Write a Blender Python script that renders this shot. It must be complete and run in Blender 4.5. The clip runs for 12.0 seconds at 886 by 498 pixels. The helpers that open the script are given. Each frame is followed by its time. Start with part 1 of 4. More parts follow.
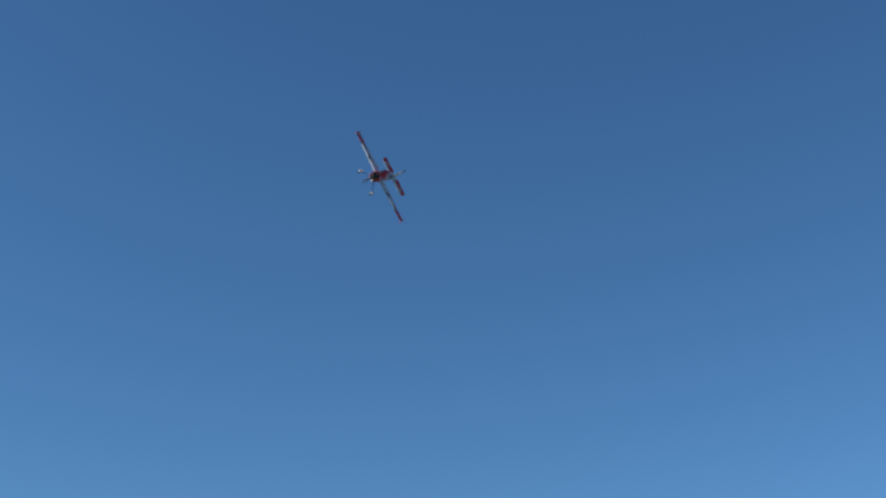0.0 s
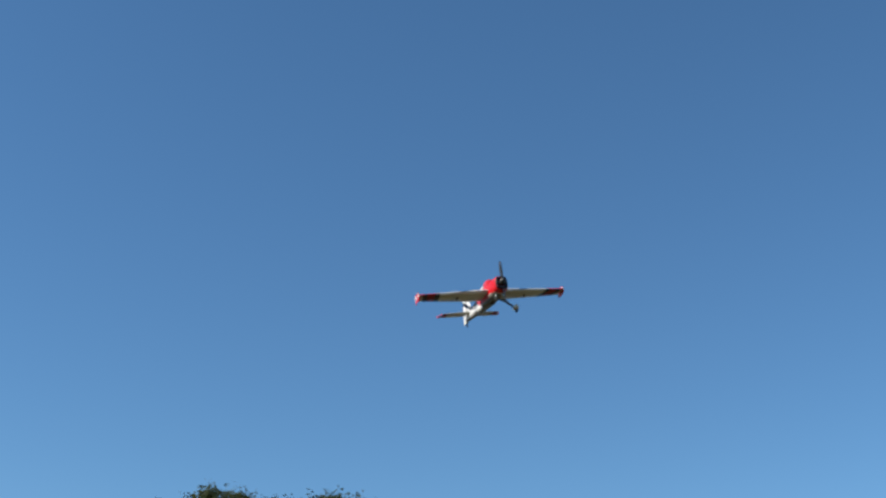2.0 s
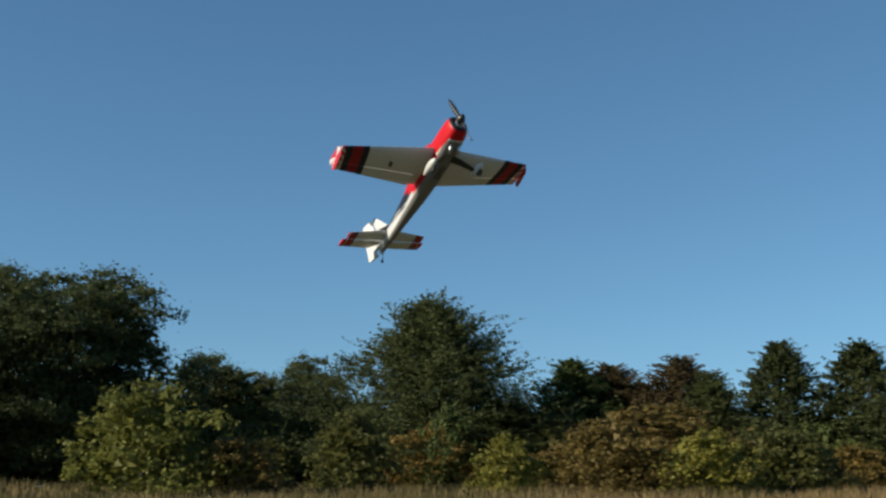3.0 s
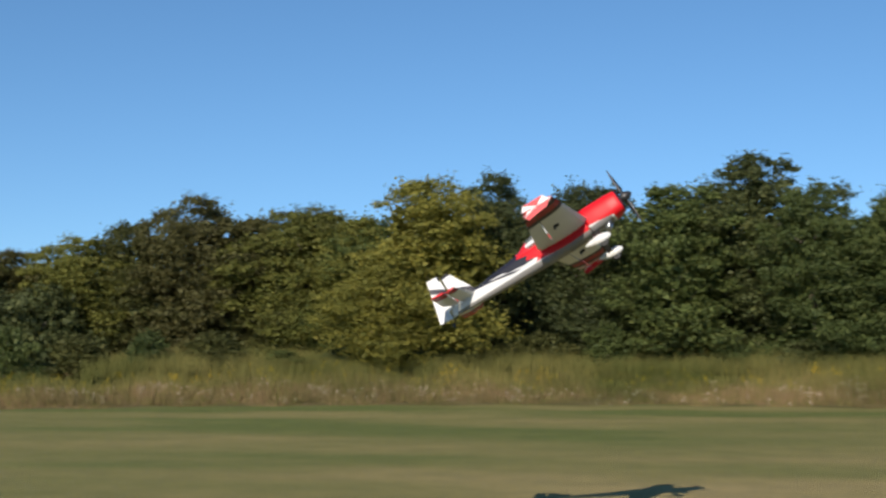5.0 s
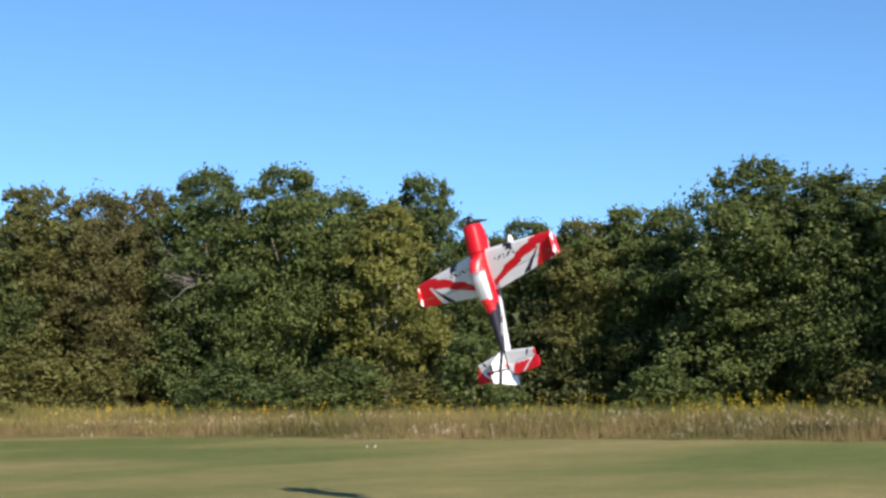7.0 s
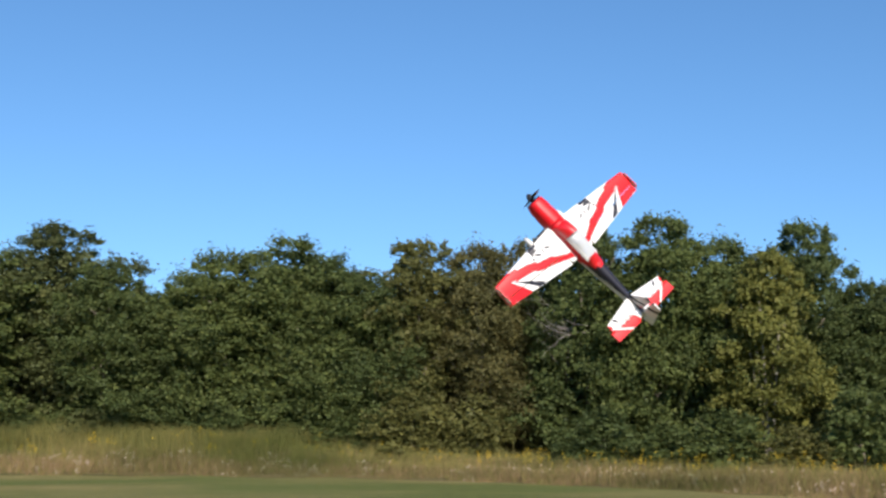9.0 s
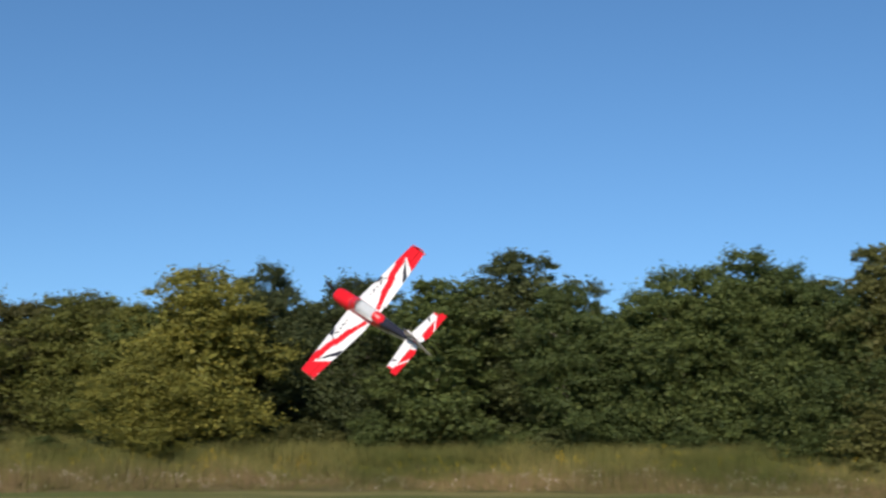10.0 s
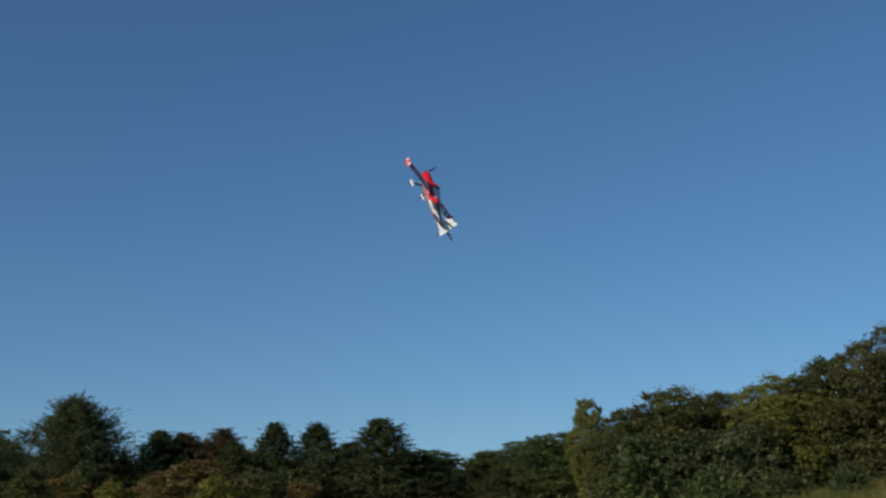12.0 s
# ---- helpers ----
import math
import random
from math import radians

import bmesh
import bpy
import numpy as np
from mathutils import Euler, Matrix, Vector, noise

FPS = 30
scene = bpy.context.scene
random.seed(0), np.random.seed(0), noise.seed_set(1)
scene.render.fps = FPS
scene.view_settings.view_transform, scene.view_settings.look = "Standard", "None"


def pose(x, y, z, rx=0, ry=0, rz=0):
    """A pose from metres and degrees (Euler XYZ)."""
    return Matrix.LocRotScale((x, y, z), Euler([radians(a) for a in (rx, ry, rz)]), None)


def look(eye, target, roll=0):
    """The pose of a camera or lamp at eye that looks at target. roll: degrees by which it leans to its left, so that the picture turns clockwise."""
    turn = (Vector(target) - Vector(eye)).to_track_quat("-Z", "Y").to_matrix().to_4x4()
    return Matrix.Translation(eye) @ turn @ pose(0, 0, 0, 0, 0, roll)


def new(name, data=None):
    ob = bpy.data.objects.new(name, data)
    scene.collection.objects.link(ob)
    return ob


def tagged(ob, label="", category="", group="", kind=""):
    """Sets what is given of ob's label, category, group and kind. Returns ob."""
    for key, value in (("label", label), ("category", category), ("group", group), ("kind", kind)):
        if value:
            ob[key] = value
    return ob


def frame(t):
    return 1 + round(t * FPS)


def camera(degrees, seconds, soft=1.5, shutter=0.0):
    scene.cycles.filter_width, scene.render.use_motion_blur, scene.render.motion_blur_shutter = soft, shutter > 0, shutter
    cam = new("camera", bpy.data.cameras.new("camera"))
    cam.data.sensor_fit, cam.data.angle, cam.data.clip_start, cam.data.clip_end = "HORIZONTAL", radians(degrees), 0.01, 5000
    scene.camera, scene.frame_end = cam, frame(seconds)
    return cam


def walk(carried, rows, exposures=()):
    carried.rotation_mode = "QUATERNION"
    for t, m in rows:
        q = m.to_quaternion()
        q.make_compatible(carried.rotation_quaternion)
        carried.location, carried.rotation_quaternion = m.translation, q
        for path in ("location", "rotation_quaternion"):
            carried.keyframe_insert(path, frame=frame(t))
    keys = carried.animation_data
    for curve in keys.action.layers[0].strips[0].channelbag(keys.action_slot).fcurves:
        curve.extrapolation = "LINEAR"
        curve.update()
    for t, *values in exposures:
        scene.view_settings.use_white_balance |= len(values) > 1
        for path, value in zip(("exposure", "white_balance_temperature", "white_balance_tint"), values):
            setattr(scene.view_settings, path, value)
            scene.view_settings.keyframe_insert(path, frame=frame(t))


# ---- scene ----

# ---------------------------------------------------------------- camera
EXPOSURES = [(0.0, -0.06, 6150, 10), (0.7, 0.04, 6200, 10), (1.5, 0.28, 6450, 9), (2.0, 0.32, 6700, 9), (2.5, 0.20, 7200, 5), (3.7, 0.20, 7350, 5), (5.3, 0.34, 6600, 13), (5.8, 0.54, 6550, 14),
             (6.5, 0.85, 6550, 15), (8.3, 0.77, 6550, 14), (9.5, 0.35, 6550, 13), (10.5, 0.08, 6550, 12), (11.5, -0.25, 6500, 10), (12.0, -0.4, 6500, 10)]
cam = camera(39.23, 12.0, 2.65, 0.09)
walk(cam, [
    (0.00, pose(-33.05, 19.86, 1.55, 112.78, 0.00, 63.84)),
    (0.20, pose(-33.05, 19.86, 1.55, 113.00, 0.00, 65.71)),
    (0.30, pose(-33.05, 19.86, 1.55, 113.32, 0.00, 65.84)),
    (0.50, pose(-33.05, 19.86, 1.55, 113.82, 0.00, 64.52)),
    (0.70, pose(-33.05, 19.86, 1.55, 114.50, 0.00, 61.85)),
    (0.80, pose(-33.05, 19.86, 1.55, 115.18, -0.01, 61.02)),
    (1.00, pose(-33.05, 19.86, 1.55, 116.35, 0.00, 60.50)),
    (1.20, pose(-33.05, 19.86, 1.55, 117.62, -0.01, 56.03)),
    (1.30, pose(-33.05, 19.86, 1.55, 117.52, 0.01, 55.71)),
    (1.50, pose(-33.05, 19.86, 1.55, 114.27, 0.00, 62.04)),
    (1.70, pose(-33.05, 19.86, 1.55, 113.34, -0.32, 65.10)),
    (1.80, pose(-33.05, 19.86, 1.55, 112.49, -0.49, 65.96)),
    (2.00, pose(-33.05, 19.86, 1.55, 111.18, -0.76, 67.59)),
    (2.20, pose(-33.05, 19.86, 1.55, 109.32, -0.63, 67.29)),
    (2.30, pose(-33.05, 19.86, 1.55, 108.05, -0.48, 66.80)),
    (2.50, pose(-33.05, 19.86, 1.55, 105.39, -0.20, 63.95)),
    (2.70, pose(-33.05, 19.86, 1.55, 103.76, -0.08, 60.49)),
    (2.80, pose(-33.05, 19.86, 1.55, 102.68, -0.05, 59.08)),
    (3.00, pose(-33.05, 19.86, 1.55, 101.18, 0.05, 57.45)),
    (3.20, pose(-33.05, 19.86, 1.55, 101.66, 0.23, 55.49)),
    (3.30, pose(-33.05, 19.86, 1.55, 102.60, 0.33, 53.27)),
    (3.50, pose(-33.05, 19.86, 1.55, 103.23, 0.47, 48.95)),
    (3.70, pose(-33.05, 19.86, 1.55, 102.01, 0.47, 41.65)),
    (3.90, pose(-31.79, 19.10, 1.55, 100.93, 0.44, 35.34)),
    (4.10, pose(-28.21, 16.95, 1.55, 99.74, 0.38, 29.60)),
    (4.30, pose(-22.85, 13.73, 1.55, 98.52, 0.28, 24.34)),
    (4.50, pose(-16.52, 9.93, 1.55, 97.36, 0.17, 19.52)),
    (4.70, pose(-10.20, 6.13, 1.55, 96.33, 0.06, 15.07)),
    (4.90, pose(-4.84, 2.91, 1.55, 95.52, -0.04, 10.94)),
    (5.10, pose(-1.26, 0.76, 1.55, 94.99, -0.10, 7.07)),
    (5.30, pose(0.00, 0.00, 1.55, 94.84, -0.13, 3.39)),
    (5.50, pose(0.00, 0.00, 1.55, 95.04, -0.13, -0.01)),
    (5.75, pose(0.00, 0.00, 1.55, 95.16, 0.20, -11.81)),
    (6.00, pose(0.00, 0.00, 1.55, 95.28, 0.64, -24.46)),
    (6.25, pose(0.00, 0.00, 1.55, 95.54, 0.82, -31.23)),
    (6.50, pose(0.00, 0.00, 1.55, 95.87, 0.90, -35.48)),
    (6.70, pose(0.00, 0.00, 1.55, 96.15, 0.90, -36.92)),
    (6.75, pose(0.00, 0.00, 1.55, 96.18, 0.90, -36.92)),
    (6.90, pose(0.00, 0.00, 1.55, 96.24, 0.89, -36.92)),
    (7.25, pose(0.00, 0.00, 1.55, 96.32, 0.85, -36.87)),
    (7.30, pose(0.00, 0.00, 1.55, 96.32, 0.84, -36.86)),
    (7.70, pose(0.00, 0.00, 1.55, 96.37, 0.76, -36.74)),
    (7.75, pose(0.00, 0.00, 1.55, 96.38, 0.75, -36.71)),
    (8.10, pose(0.00, 0.00, 1.55, 96.46, 0.71, -36.51)),
    (8.25, pose(0.00, 0.00, 1.55, 96.52, 0.70, -36.39)),
    (8.30, pose(0.00, 0.00, 1.55, 96.55, 0.70, -36.35)),
    (8.50, pose(0.00, 0.00, 1.55, 96.85, 0.70, -35.45)),
    (8.75, pose(0.00, 0.00, 1.55, 97.80, -0.01, -27.80)),
    (9.00, pose(0.00, 0.00, 1.55, 98.57, -0.71, -19.87)),
    (9.25, pose(0.00, 0.00, 1.55, 98.66, -0.64, -18.47)),
    (9.50, pose(0.00, 0.00, 1.55, 98.74, -0.51, -17.05)),
    (9.75, pose(0.00, 0.00, 1.55, 99.00, -0.36, -9.79)),
    (10.00, pose(0.00, 0.00, 1.55, 99.19, -0.27, 1.02)),
    (10.25, pose(0.00, 0.00, 1.55, 98.89, -0.80, 11.57)),
    (10.50, pose(0.00, 0.00, 1.55, 98.60, -1.32, 21.19)),
    (10.75, pose(0.00, 0.00, 1.55, 98.60, -0.90, 28.24)),
    (11.00, pose(0.00, 0.00, 1.55, 98.62, -0.40, 33.65)),
    (11.25, pose(0.00, 0.00, 1.55, 98.78, -0.29, 37.84)),
    (11.50, pose(0.00, 0.00, 1.55, 99.15, -0.18, 40.44)),
    (11.75, pose(0.00, 0.00, 1.55, 100.17, 0.35, 41.38)),
    (12.00, pose(0.00, 0.00, 1.55, 101.58, 1.12, 42.15)),
], EXPOSURES)

# ---------------------------------------------------------------- light
world = bpy.data.worlds.new("sky")
scene.world = world
world.use_nodes = True
wn = world.node_tree.nodes
sky = wn.new("ShaderNodeTexSky")
sky.sky_type = "NISHITA"
sky.sun_disc = False
SUN_AZ, SUN_EL = 189.2, 29.8
sky.sun_elevation, sky.sun_rotation = radians(SUN_EL), radians(SUN_AZ)
sky.air_density, sky.dust_density, sky.ozone_density, sky.altitude = 1.4, 0.0, 7.0, 2200
wn["Background"].inputs["Strength"].default_value = 0.110
deep = wn.new("ShaderNodeHueSaturation")
deep.inputs["Saturation"].default_value = 1.05
deep.inputs["Hue"].default_value = 0.495
way = wn.new("ShaderNodeTexCoord")
lift = wn.new("ShaderNodeVectorMath")              # clear dry air: the pale band lies below the true horizon
lift.operation = "ADD"
lift.inputs[1].default_value = (0, 0, 0.06)
world.node_tree.links.new(way.outputs["Generated"], lift.inputs[0])
world.node_tree.links.new(lift.outputs["Vector"], sky.inputs["Vector"])
world.node_tree.links.new(sky.outputs["Color"], deep.inputs["Color"])
world.node_tree.links.new(deep.outputs["Color"], wn["Background"].inputs["Color"])
sun = new("sun", bpy.data.lights.new("sun", "SUN"))
sun.data.energy, sun.data.angle, sun.data.color = 5.0, radians(0.53), (1.0, 0.92, 0.80)
sd = Vector((math.sin(radians(SUN_AZ)) * math.cos(radians(SUN_EL)), math.cos(radians(SUN_AZ)) * math.cos(radians(SUN_EL)), math.sin(radians(SUN_EL))))
sun.matrix_world = look(sd * 60, (0, 0, 0))


# ---------------------------------------------------------------- materials
def material(name, rough=0.5, metal=0.0, coat=0.0):
    m = bpy.data.materials.new(name)
    m.use_nodes = True
    b = m.node_tree.nodes["Principled BSDF"]
    b.inputs["Roughness"].default_value = rough
    b.inputs["Metallic"].default_value = metal
    b.inputs["Coat Weight"].default_value = coat
    return m, m.node_tree, b


def ramp(tree, stops):
    r = tree.nodes.new("ShaderNodeValToRGB")
    e = r.color_ramp.elements
    while len(e) < len(stops):
        e.new(0.5)
    for k, (p, c) in zip(e, stops):
        k.position, k.color = p, (*c, 1)
    return r


def noise_of(tree, scale, detail=3.0, rough=0.55, coord="Object", stretch=(1, 1, 1)):
    tc = tree.nodes.new("ShaderNodeTexCoord")
    mp = tree.nodes.new("ShaderNodeMapping")
    mp.inputs["Scale"].default_value = stretch
    n = tree.nodes.new("ShaderNodeTexNoise")
    n.inputs["Scale"].default_value, n.inputs["Detail"].default_value, n.inputs["Roughness"].default_value = scale, detail, rough
    tree.links.new(tc.outputs[coord], mp.inputs["Vector"])
    tree.links.new(mp.outputs["Vector"], n.inputs["Vector"])
    return n.outputs["Fac"]


def mixed(tree, fac, a, b, blend="MIX"):
    x = tree.nodes.new("ShaderNodeMix")
    x.data_type, x.blend_type = "RGBA", blend
    for s, v in ((x.inputs["Factor"], fac), (x.inputs["A"], a), (x.inputs["B"], b)):
        if hasattr(v, "links"):
            tree.links.new(v, s)
        else:
            s.default_value = v if isinstance(v, float) else (*v, 1)
    return x.outputs["Result"]


def bumped(tree, b, height, strength, distance):
    bp = tree.nodes.new("ShaderNodeBump")
    bp.inputs["Strength"].default_value, bp.inputs["Distance"].default_value = strength, distance
    tree.links.new(height, bp.inputs["Height"])
    tree.links.new(bp.outputs["Normal"], b.inputs["Normal"])


def film_paint(name, colour, rough=0.28):
    """Glossy covering film of a model aircraft, faintly mottled."""
    m, t, b = material(name, rough, 0.0, 0.25)
    n = noise_of(t, 9.0)
    dull = tuple(c * 0.86 for c in colour)
    t.links.new(mixed(t, n, dull, colour), b.inputs["Base Color"])
    f = noise_of(t, 60.0, 2.0)
    bumped(t, b, f, 0.05, 0.004)
    return m


def foliage(name, dark, mid, light):
    """Leaves: tone by leaf, by tree and in broad patches; a little light shines through."""
    m, t, b = material(name, 0.6)
    b.inputs["Specular IOR Level"].default_value = 0.22
    geo = t.nodes.new("ShaderNodeNewGeometry")
    info = t.nodes.new("ShaderNodeObjectInfo")
    r = ramp(t, [(-0.0, tuple(0.5 * a + 0.5 * c for a, c in zip(dark, mid))), (0.55, mid), (1.0, tuple(0.65 * a + 0.35 * c for a, c in zip(light, mid)))])
    t.links.new(geo.outputs["Random Per Island"], r.inputs["Fac"])
    patch = noise_of(t, 0.55, 3.0)
    pr = ramp(t, [(0.35, (0.86, 0.87, 0.80)), (0.65, (1.24, 1.22, 1.10))])
    t.links.new(patch, pr.inputs["Fac"])
    c = mixed(t, 1.0, r.outputs["Color"], pr.outputs["Color"], "MULTIPLY")
    tr = ramp(t, [(0.0, (0.84, 0.87, 0.85)), (1.0, (1.20, 1.16, 1.04))])
    t.links.new(info.outputs["Random"], tr.inputs["Fac"])
    c = mixed(t, 1.0, c, tr.outputs["Color"], "MULTIPLY")
    t.links.new(c, b.inputs["Base Color"])
    tl = t.nodes.new("ShaderNodeBsdfTranslucent")
    t.links.new(c, tl.inputs["Color"])
    mx = t.nodes.new("ShaderNodeMixShader")
    mx.inputs["Fac"].default_value = 0.42
    out = t.nodes["Material Output"]
    t.links.new(b.outputs["BSDF"], mx.inputs[1])
    t.links.new(tl.outputs["BSDF"], mx.inputs[2])
    t.links.new(mx.outputs["Shader"], out.inputs["Surface"])
    return m


class Sock:
    """Arithmetic on shader values, so that a pattern can be written as a formula."""

    def __init__(self, tree, out):
        self.tree, self.out = tree, out

    def op(self, kind, *others):
        n = self.tree.nodes.new("ShaderNodeMath")
        n.operation = kind
        for k, v in enumerate((self, *others)):
            if isinstance(v, Sock):
                self.tree.links.new(v.out, n.inputs[k])
            else:
                n.inputs[k].default_value = v
        return Sock(self.tree, n.outputs[0])

    def __add__(self, o):
        return self.op("ADD", o)

    def __sub__(self, o):
        return self.op("SUBTRACT", o)

    def __mul__(self, o):
        return self.op("MULTIPLY", o)

    def __truediv__(self, o):
        return self.op("DIVIDE", o)

    def above(self, o):
        return self.op("GREATER_THAN", o)

    def below(self, o):
        return self.op("LESS_THAN", o)

    def size(self):
        return self.op("ABSOLUTE")

    def wave(self, k):
        return (self * k).op("SINE")

    def either(self, o):
        return self.op("MAXIMUM", o)

    def both(self, o):
        return self.op("MULTIPLY", o)

    def no(self):
        return (self * -1.0) + 1.0

    def clip(self, lo, hi):
        return self.op("MAXIMUM", lo).op("MINIMUM", hi)


def livery(name, pattern, offset=(0, 0, 0)):
    """Covering film in white with red, black and grey areas; pattern(x, y, z) gives their masks."""
    m, t, b = material(name, 0.42)
    b.inputs["Specular IOR Level"].default_value = 0.22
    tc = t.nodes.new("ShaderNodeTexCoord")
    sep = t.nodes.new("ShaderNodeSeparateXYZ")
    t.links.new(tc.outputs["Object"], sep.inputs["Vector"])
    x, y, z = [Sock(t, sep.outputs[k]) + offset[k] for k in range(3)]
    red, black, grey = pattern(x, y, z)
    n = noise_of(t, 9.0)
    c = mixed(t, n, (0.58, 0.58, 0.575), (0.66, 0.66, 0.65))
    for mask, lo, hi in ((grey, (0.17, 0.165, 0.16), (0.23, 0.22, 0.21)), (red, (0.50, 0.008, 0.014), (0.60, 0.011, 0.018)), (black, (0.014, 0.015, 0.024), (0.022, 0.023, 0.034))):
        if mask is not None:
            c = mixed(t, mask.out, c, mixed(t, n, lo, hi))
    t.links.new(c, b.inputs["Base Color"])
    bumped(t, b, noise_of(t, 60.0, 2.0), 0.05, 0.004)
    return m


RED = film_paint("red_film", (0.58, 0.011, 0.017), 0.4)
WHITE = film_paint("white_film", (0.66, 0.66, 0.65), 0.4)
BLACK = film_paint("black_film", (0.018, 0.019, 0.03))
CARBON, _t, _b = material("carbon", 0.35)
_b.inputs["Base Color"].default_value = (0.02, 0.02, 0.022, 1)
bumped(_t, _b, noise_of(_t, 120.0, 2.0), 0.1, 0.002)
ALU, _t, _b = material("aluminium", 0.32, 1.0)
_t.links.new(mixed(_t, noise_of(_t, 40.0), (0.45, 0.45, 0.46), (0.62, 0.62, 0.63)), _b.inputs["Base Color"])
RUBBER, _t, _b = material("rubber", 0.8)
_b.inputs["Base Color"].default_value = (0.03, 0.03, 0.03, 1)
GLASS, _t, _b = material("canopy_glass", 0.06)
_b.inputs["Base Color"].default_value = (0.55, 0.58, 0.60, 1)
_clear = _t.nodes.new("ShaderNodeBsdfTransparent")      # a thin moulded shell: straight through, with a little gloss
_clear.inputs["Color"].default_value = (0.86, 0.88, 0.90, 1)
_shell = _t.nodes.new("ShaderNodeMixShader")
_shell.inputs["Fac"].default_value = 0.16
_t.links.new(_clear.outputs["BSDF"], _shell.inputs[1])
_t.links.new(_b.outputs["BSDF"], _shell.inputs[2])
_t.links.new(_shell.outputs["Shader"], _t.nodes["Material Output"].inputs["Surface"])

BARK, _t, _b = material("bark", 0.9)
_n = noise_of(_t, 3.0, 5.0, 0.6, stretch=(4, 4, 0.6))
_t.links.new(mixed(_t, _n, (0.07, 0.055, 0.042), (0.26, 0.225, 0.185)), _b.inputs["Base Color"])
bumped(_t, _b, _n, 0.6, 0.05)

LEAF = {
    "green": foliage("green_leaves", (0.041, 0.058, 0.023), (0.080, 0.109, 0.039), (0.147, 0.171, 0.060)),
    "dark": foliage("dark_leaves", (0.037, 0.051, 0.024), (0.072, 0.089, 0.039), (0.130, 0.143, 0.060)),
    "olive": foliage("olive_leaves", (0.053, 0.060, 0.021), (0.103, 0.108, 0.038), (0.172, 0.168, 0.061)),
    "brown": foliage("bronze_leaves", (0.060, 0.061, 0.026), (0.112, 0.106, 0.043), (0.184, 0.166, 0.070)),
    "lime": foliage("light_green_leaves", (0.072, 0.084, 0.024), (0.150, 0.160, 0.044), (0.240, 0.230, 0.070)),
    "yellow": foliage("yellowing_leaves", (0.092, 0.106, 0.032), (0.215, 0.208, 0.052), (0.36, 0.305, 0.070)),
    "mauve": foliage("reddish_brown_leaves", (0.060, 0.050, 0.030), (0.112, 0.086, 0.052), (0.180, 0.135, 0.085)),
    "rust": foliage("rust_leaves", (0.086, 0.065, 0.023), (0.167, 0.122, 0.043), (0.252, 0.180, 0.068)),
}

GRASS, _t, _b = material("mown_grass", 0.9)
_b.inputs["Specular IOR Level"].default_value = 0.1
_big = noise_of(_t, 0.07, 3.0, 0.55, stretch=(0.8, 1.5, 1))
_r = ramp(_t, [(0.38, (0.120, 0.142, 0.045)), (0.53, (0.215, 0.192, 0.078)), (0.66, (0.310, 0.245, 0.120))])
_geo = _t.nodes.new("ShaderNodeNewGeometry")
_len = _t.nodes.new("ShaderNodeVectorMath")
_len.operation = "LENGTH"
_t.links.new(_geo.outputs["Position"], _len.inputs[0])
_map = _t.nodes.new("ShaderNodeMapRange")          # the strip beside the meadow is greener, the worn middle drier
_map.inputs["From Min"].default_value, _map.inputs["From Max"].default_value = 21.0, 30.0
_map.inputs["To Min"].default_value, _map.inputs["To Max"].default_value = 0.05, -0.045
_t.links.new(_len.outputs["Value"], _map.inputs["Value"])
_t.links.new((Sock(_t, _big) + Sock(_t, _map.outputs["Result"])).out, _r.inputs["Fac"])
_mid = noise_of(_t, 1.3, 4.0, 0.65)
_r2 = ramp(_t, [(0.3, (0.86, 0.88, 0.86)), (0.7, (1.13, 1.10, 1.06))])
_t.links.new(_mid, _r2.inputs["Fac"])
_fine = noise_of(_t, 28.0, 3.0, 0.7)
_r3 = ramp(_t, [(0.3, (0.6, 0.64, 0.55)), (0.7, (1.35, 1.3, 1.3))])
_t.links.new(_fine, _r3.inputs["Fac"])
_c = mixed(_t, 1.0, _r.outputs["Color"], _r2.outputs["Color"], "MULTIPLY")
_t.links.new(mixed(_t, 1.0, _c, _r3.outputs["Color"], "MULTIPLY"), _b.inputs["Base Color"])
bumped(_t, _b, _fine, 0.8, 0.05)

SOIL, _t, _b = material("meadow_floor", 0.95)
_b.inputs["Specular IOR Level"].default_value = 0.05
_n = noise_of(_t, 0.35, 5.0, 0.65)
_r = ramp(_t, [(0.3, (0.085, 0.080, 0.030)), (0.7, (0.16, 0.125, 0.060))])
_t.links.new(_n, _r.inputs["Fac"])
_t.links.new(_r.outputs["Color"], _b.inputs["Base Color"])
bumped(_t, _b, noise_of(_t, 9.0, 4.0), 0.8, 0.15)


def straw(name, a, b_, c):
    m, t, b = material(name, 0.85)
    b.inputs["Specular IOR Level"].default_value = 0.12
    geo = t.nodes.new("ShaderNodeNewGeometry")
    r = ramp(t, [(0.0, a), (0.5, b_), (1.0, c)])
    t.links.new(geo.outputs["Random Per Island"], r.inputs["Fac"])
    p = ramp(t, [(0.35, (0.58, 0.66, 0.52)), (0.65, (1.35, 1.22, 1.2))])
    t.links.new(noise_of(t, 0.16, 4.0), p.inputs["Fac"])
    t.links.new(mixed(t, 1.0, r.outputs["Color"], p.outputs["Color"], "MULTIPLY"), b.inputs["Base Color"])
    return m


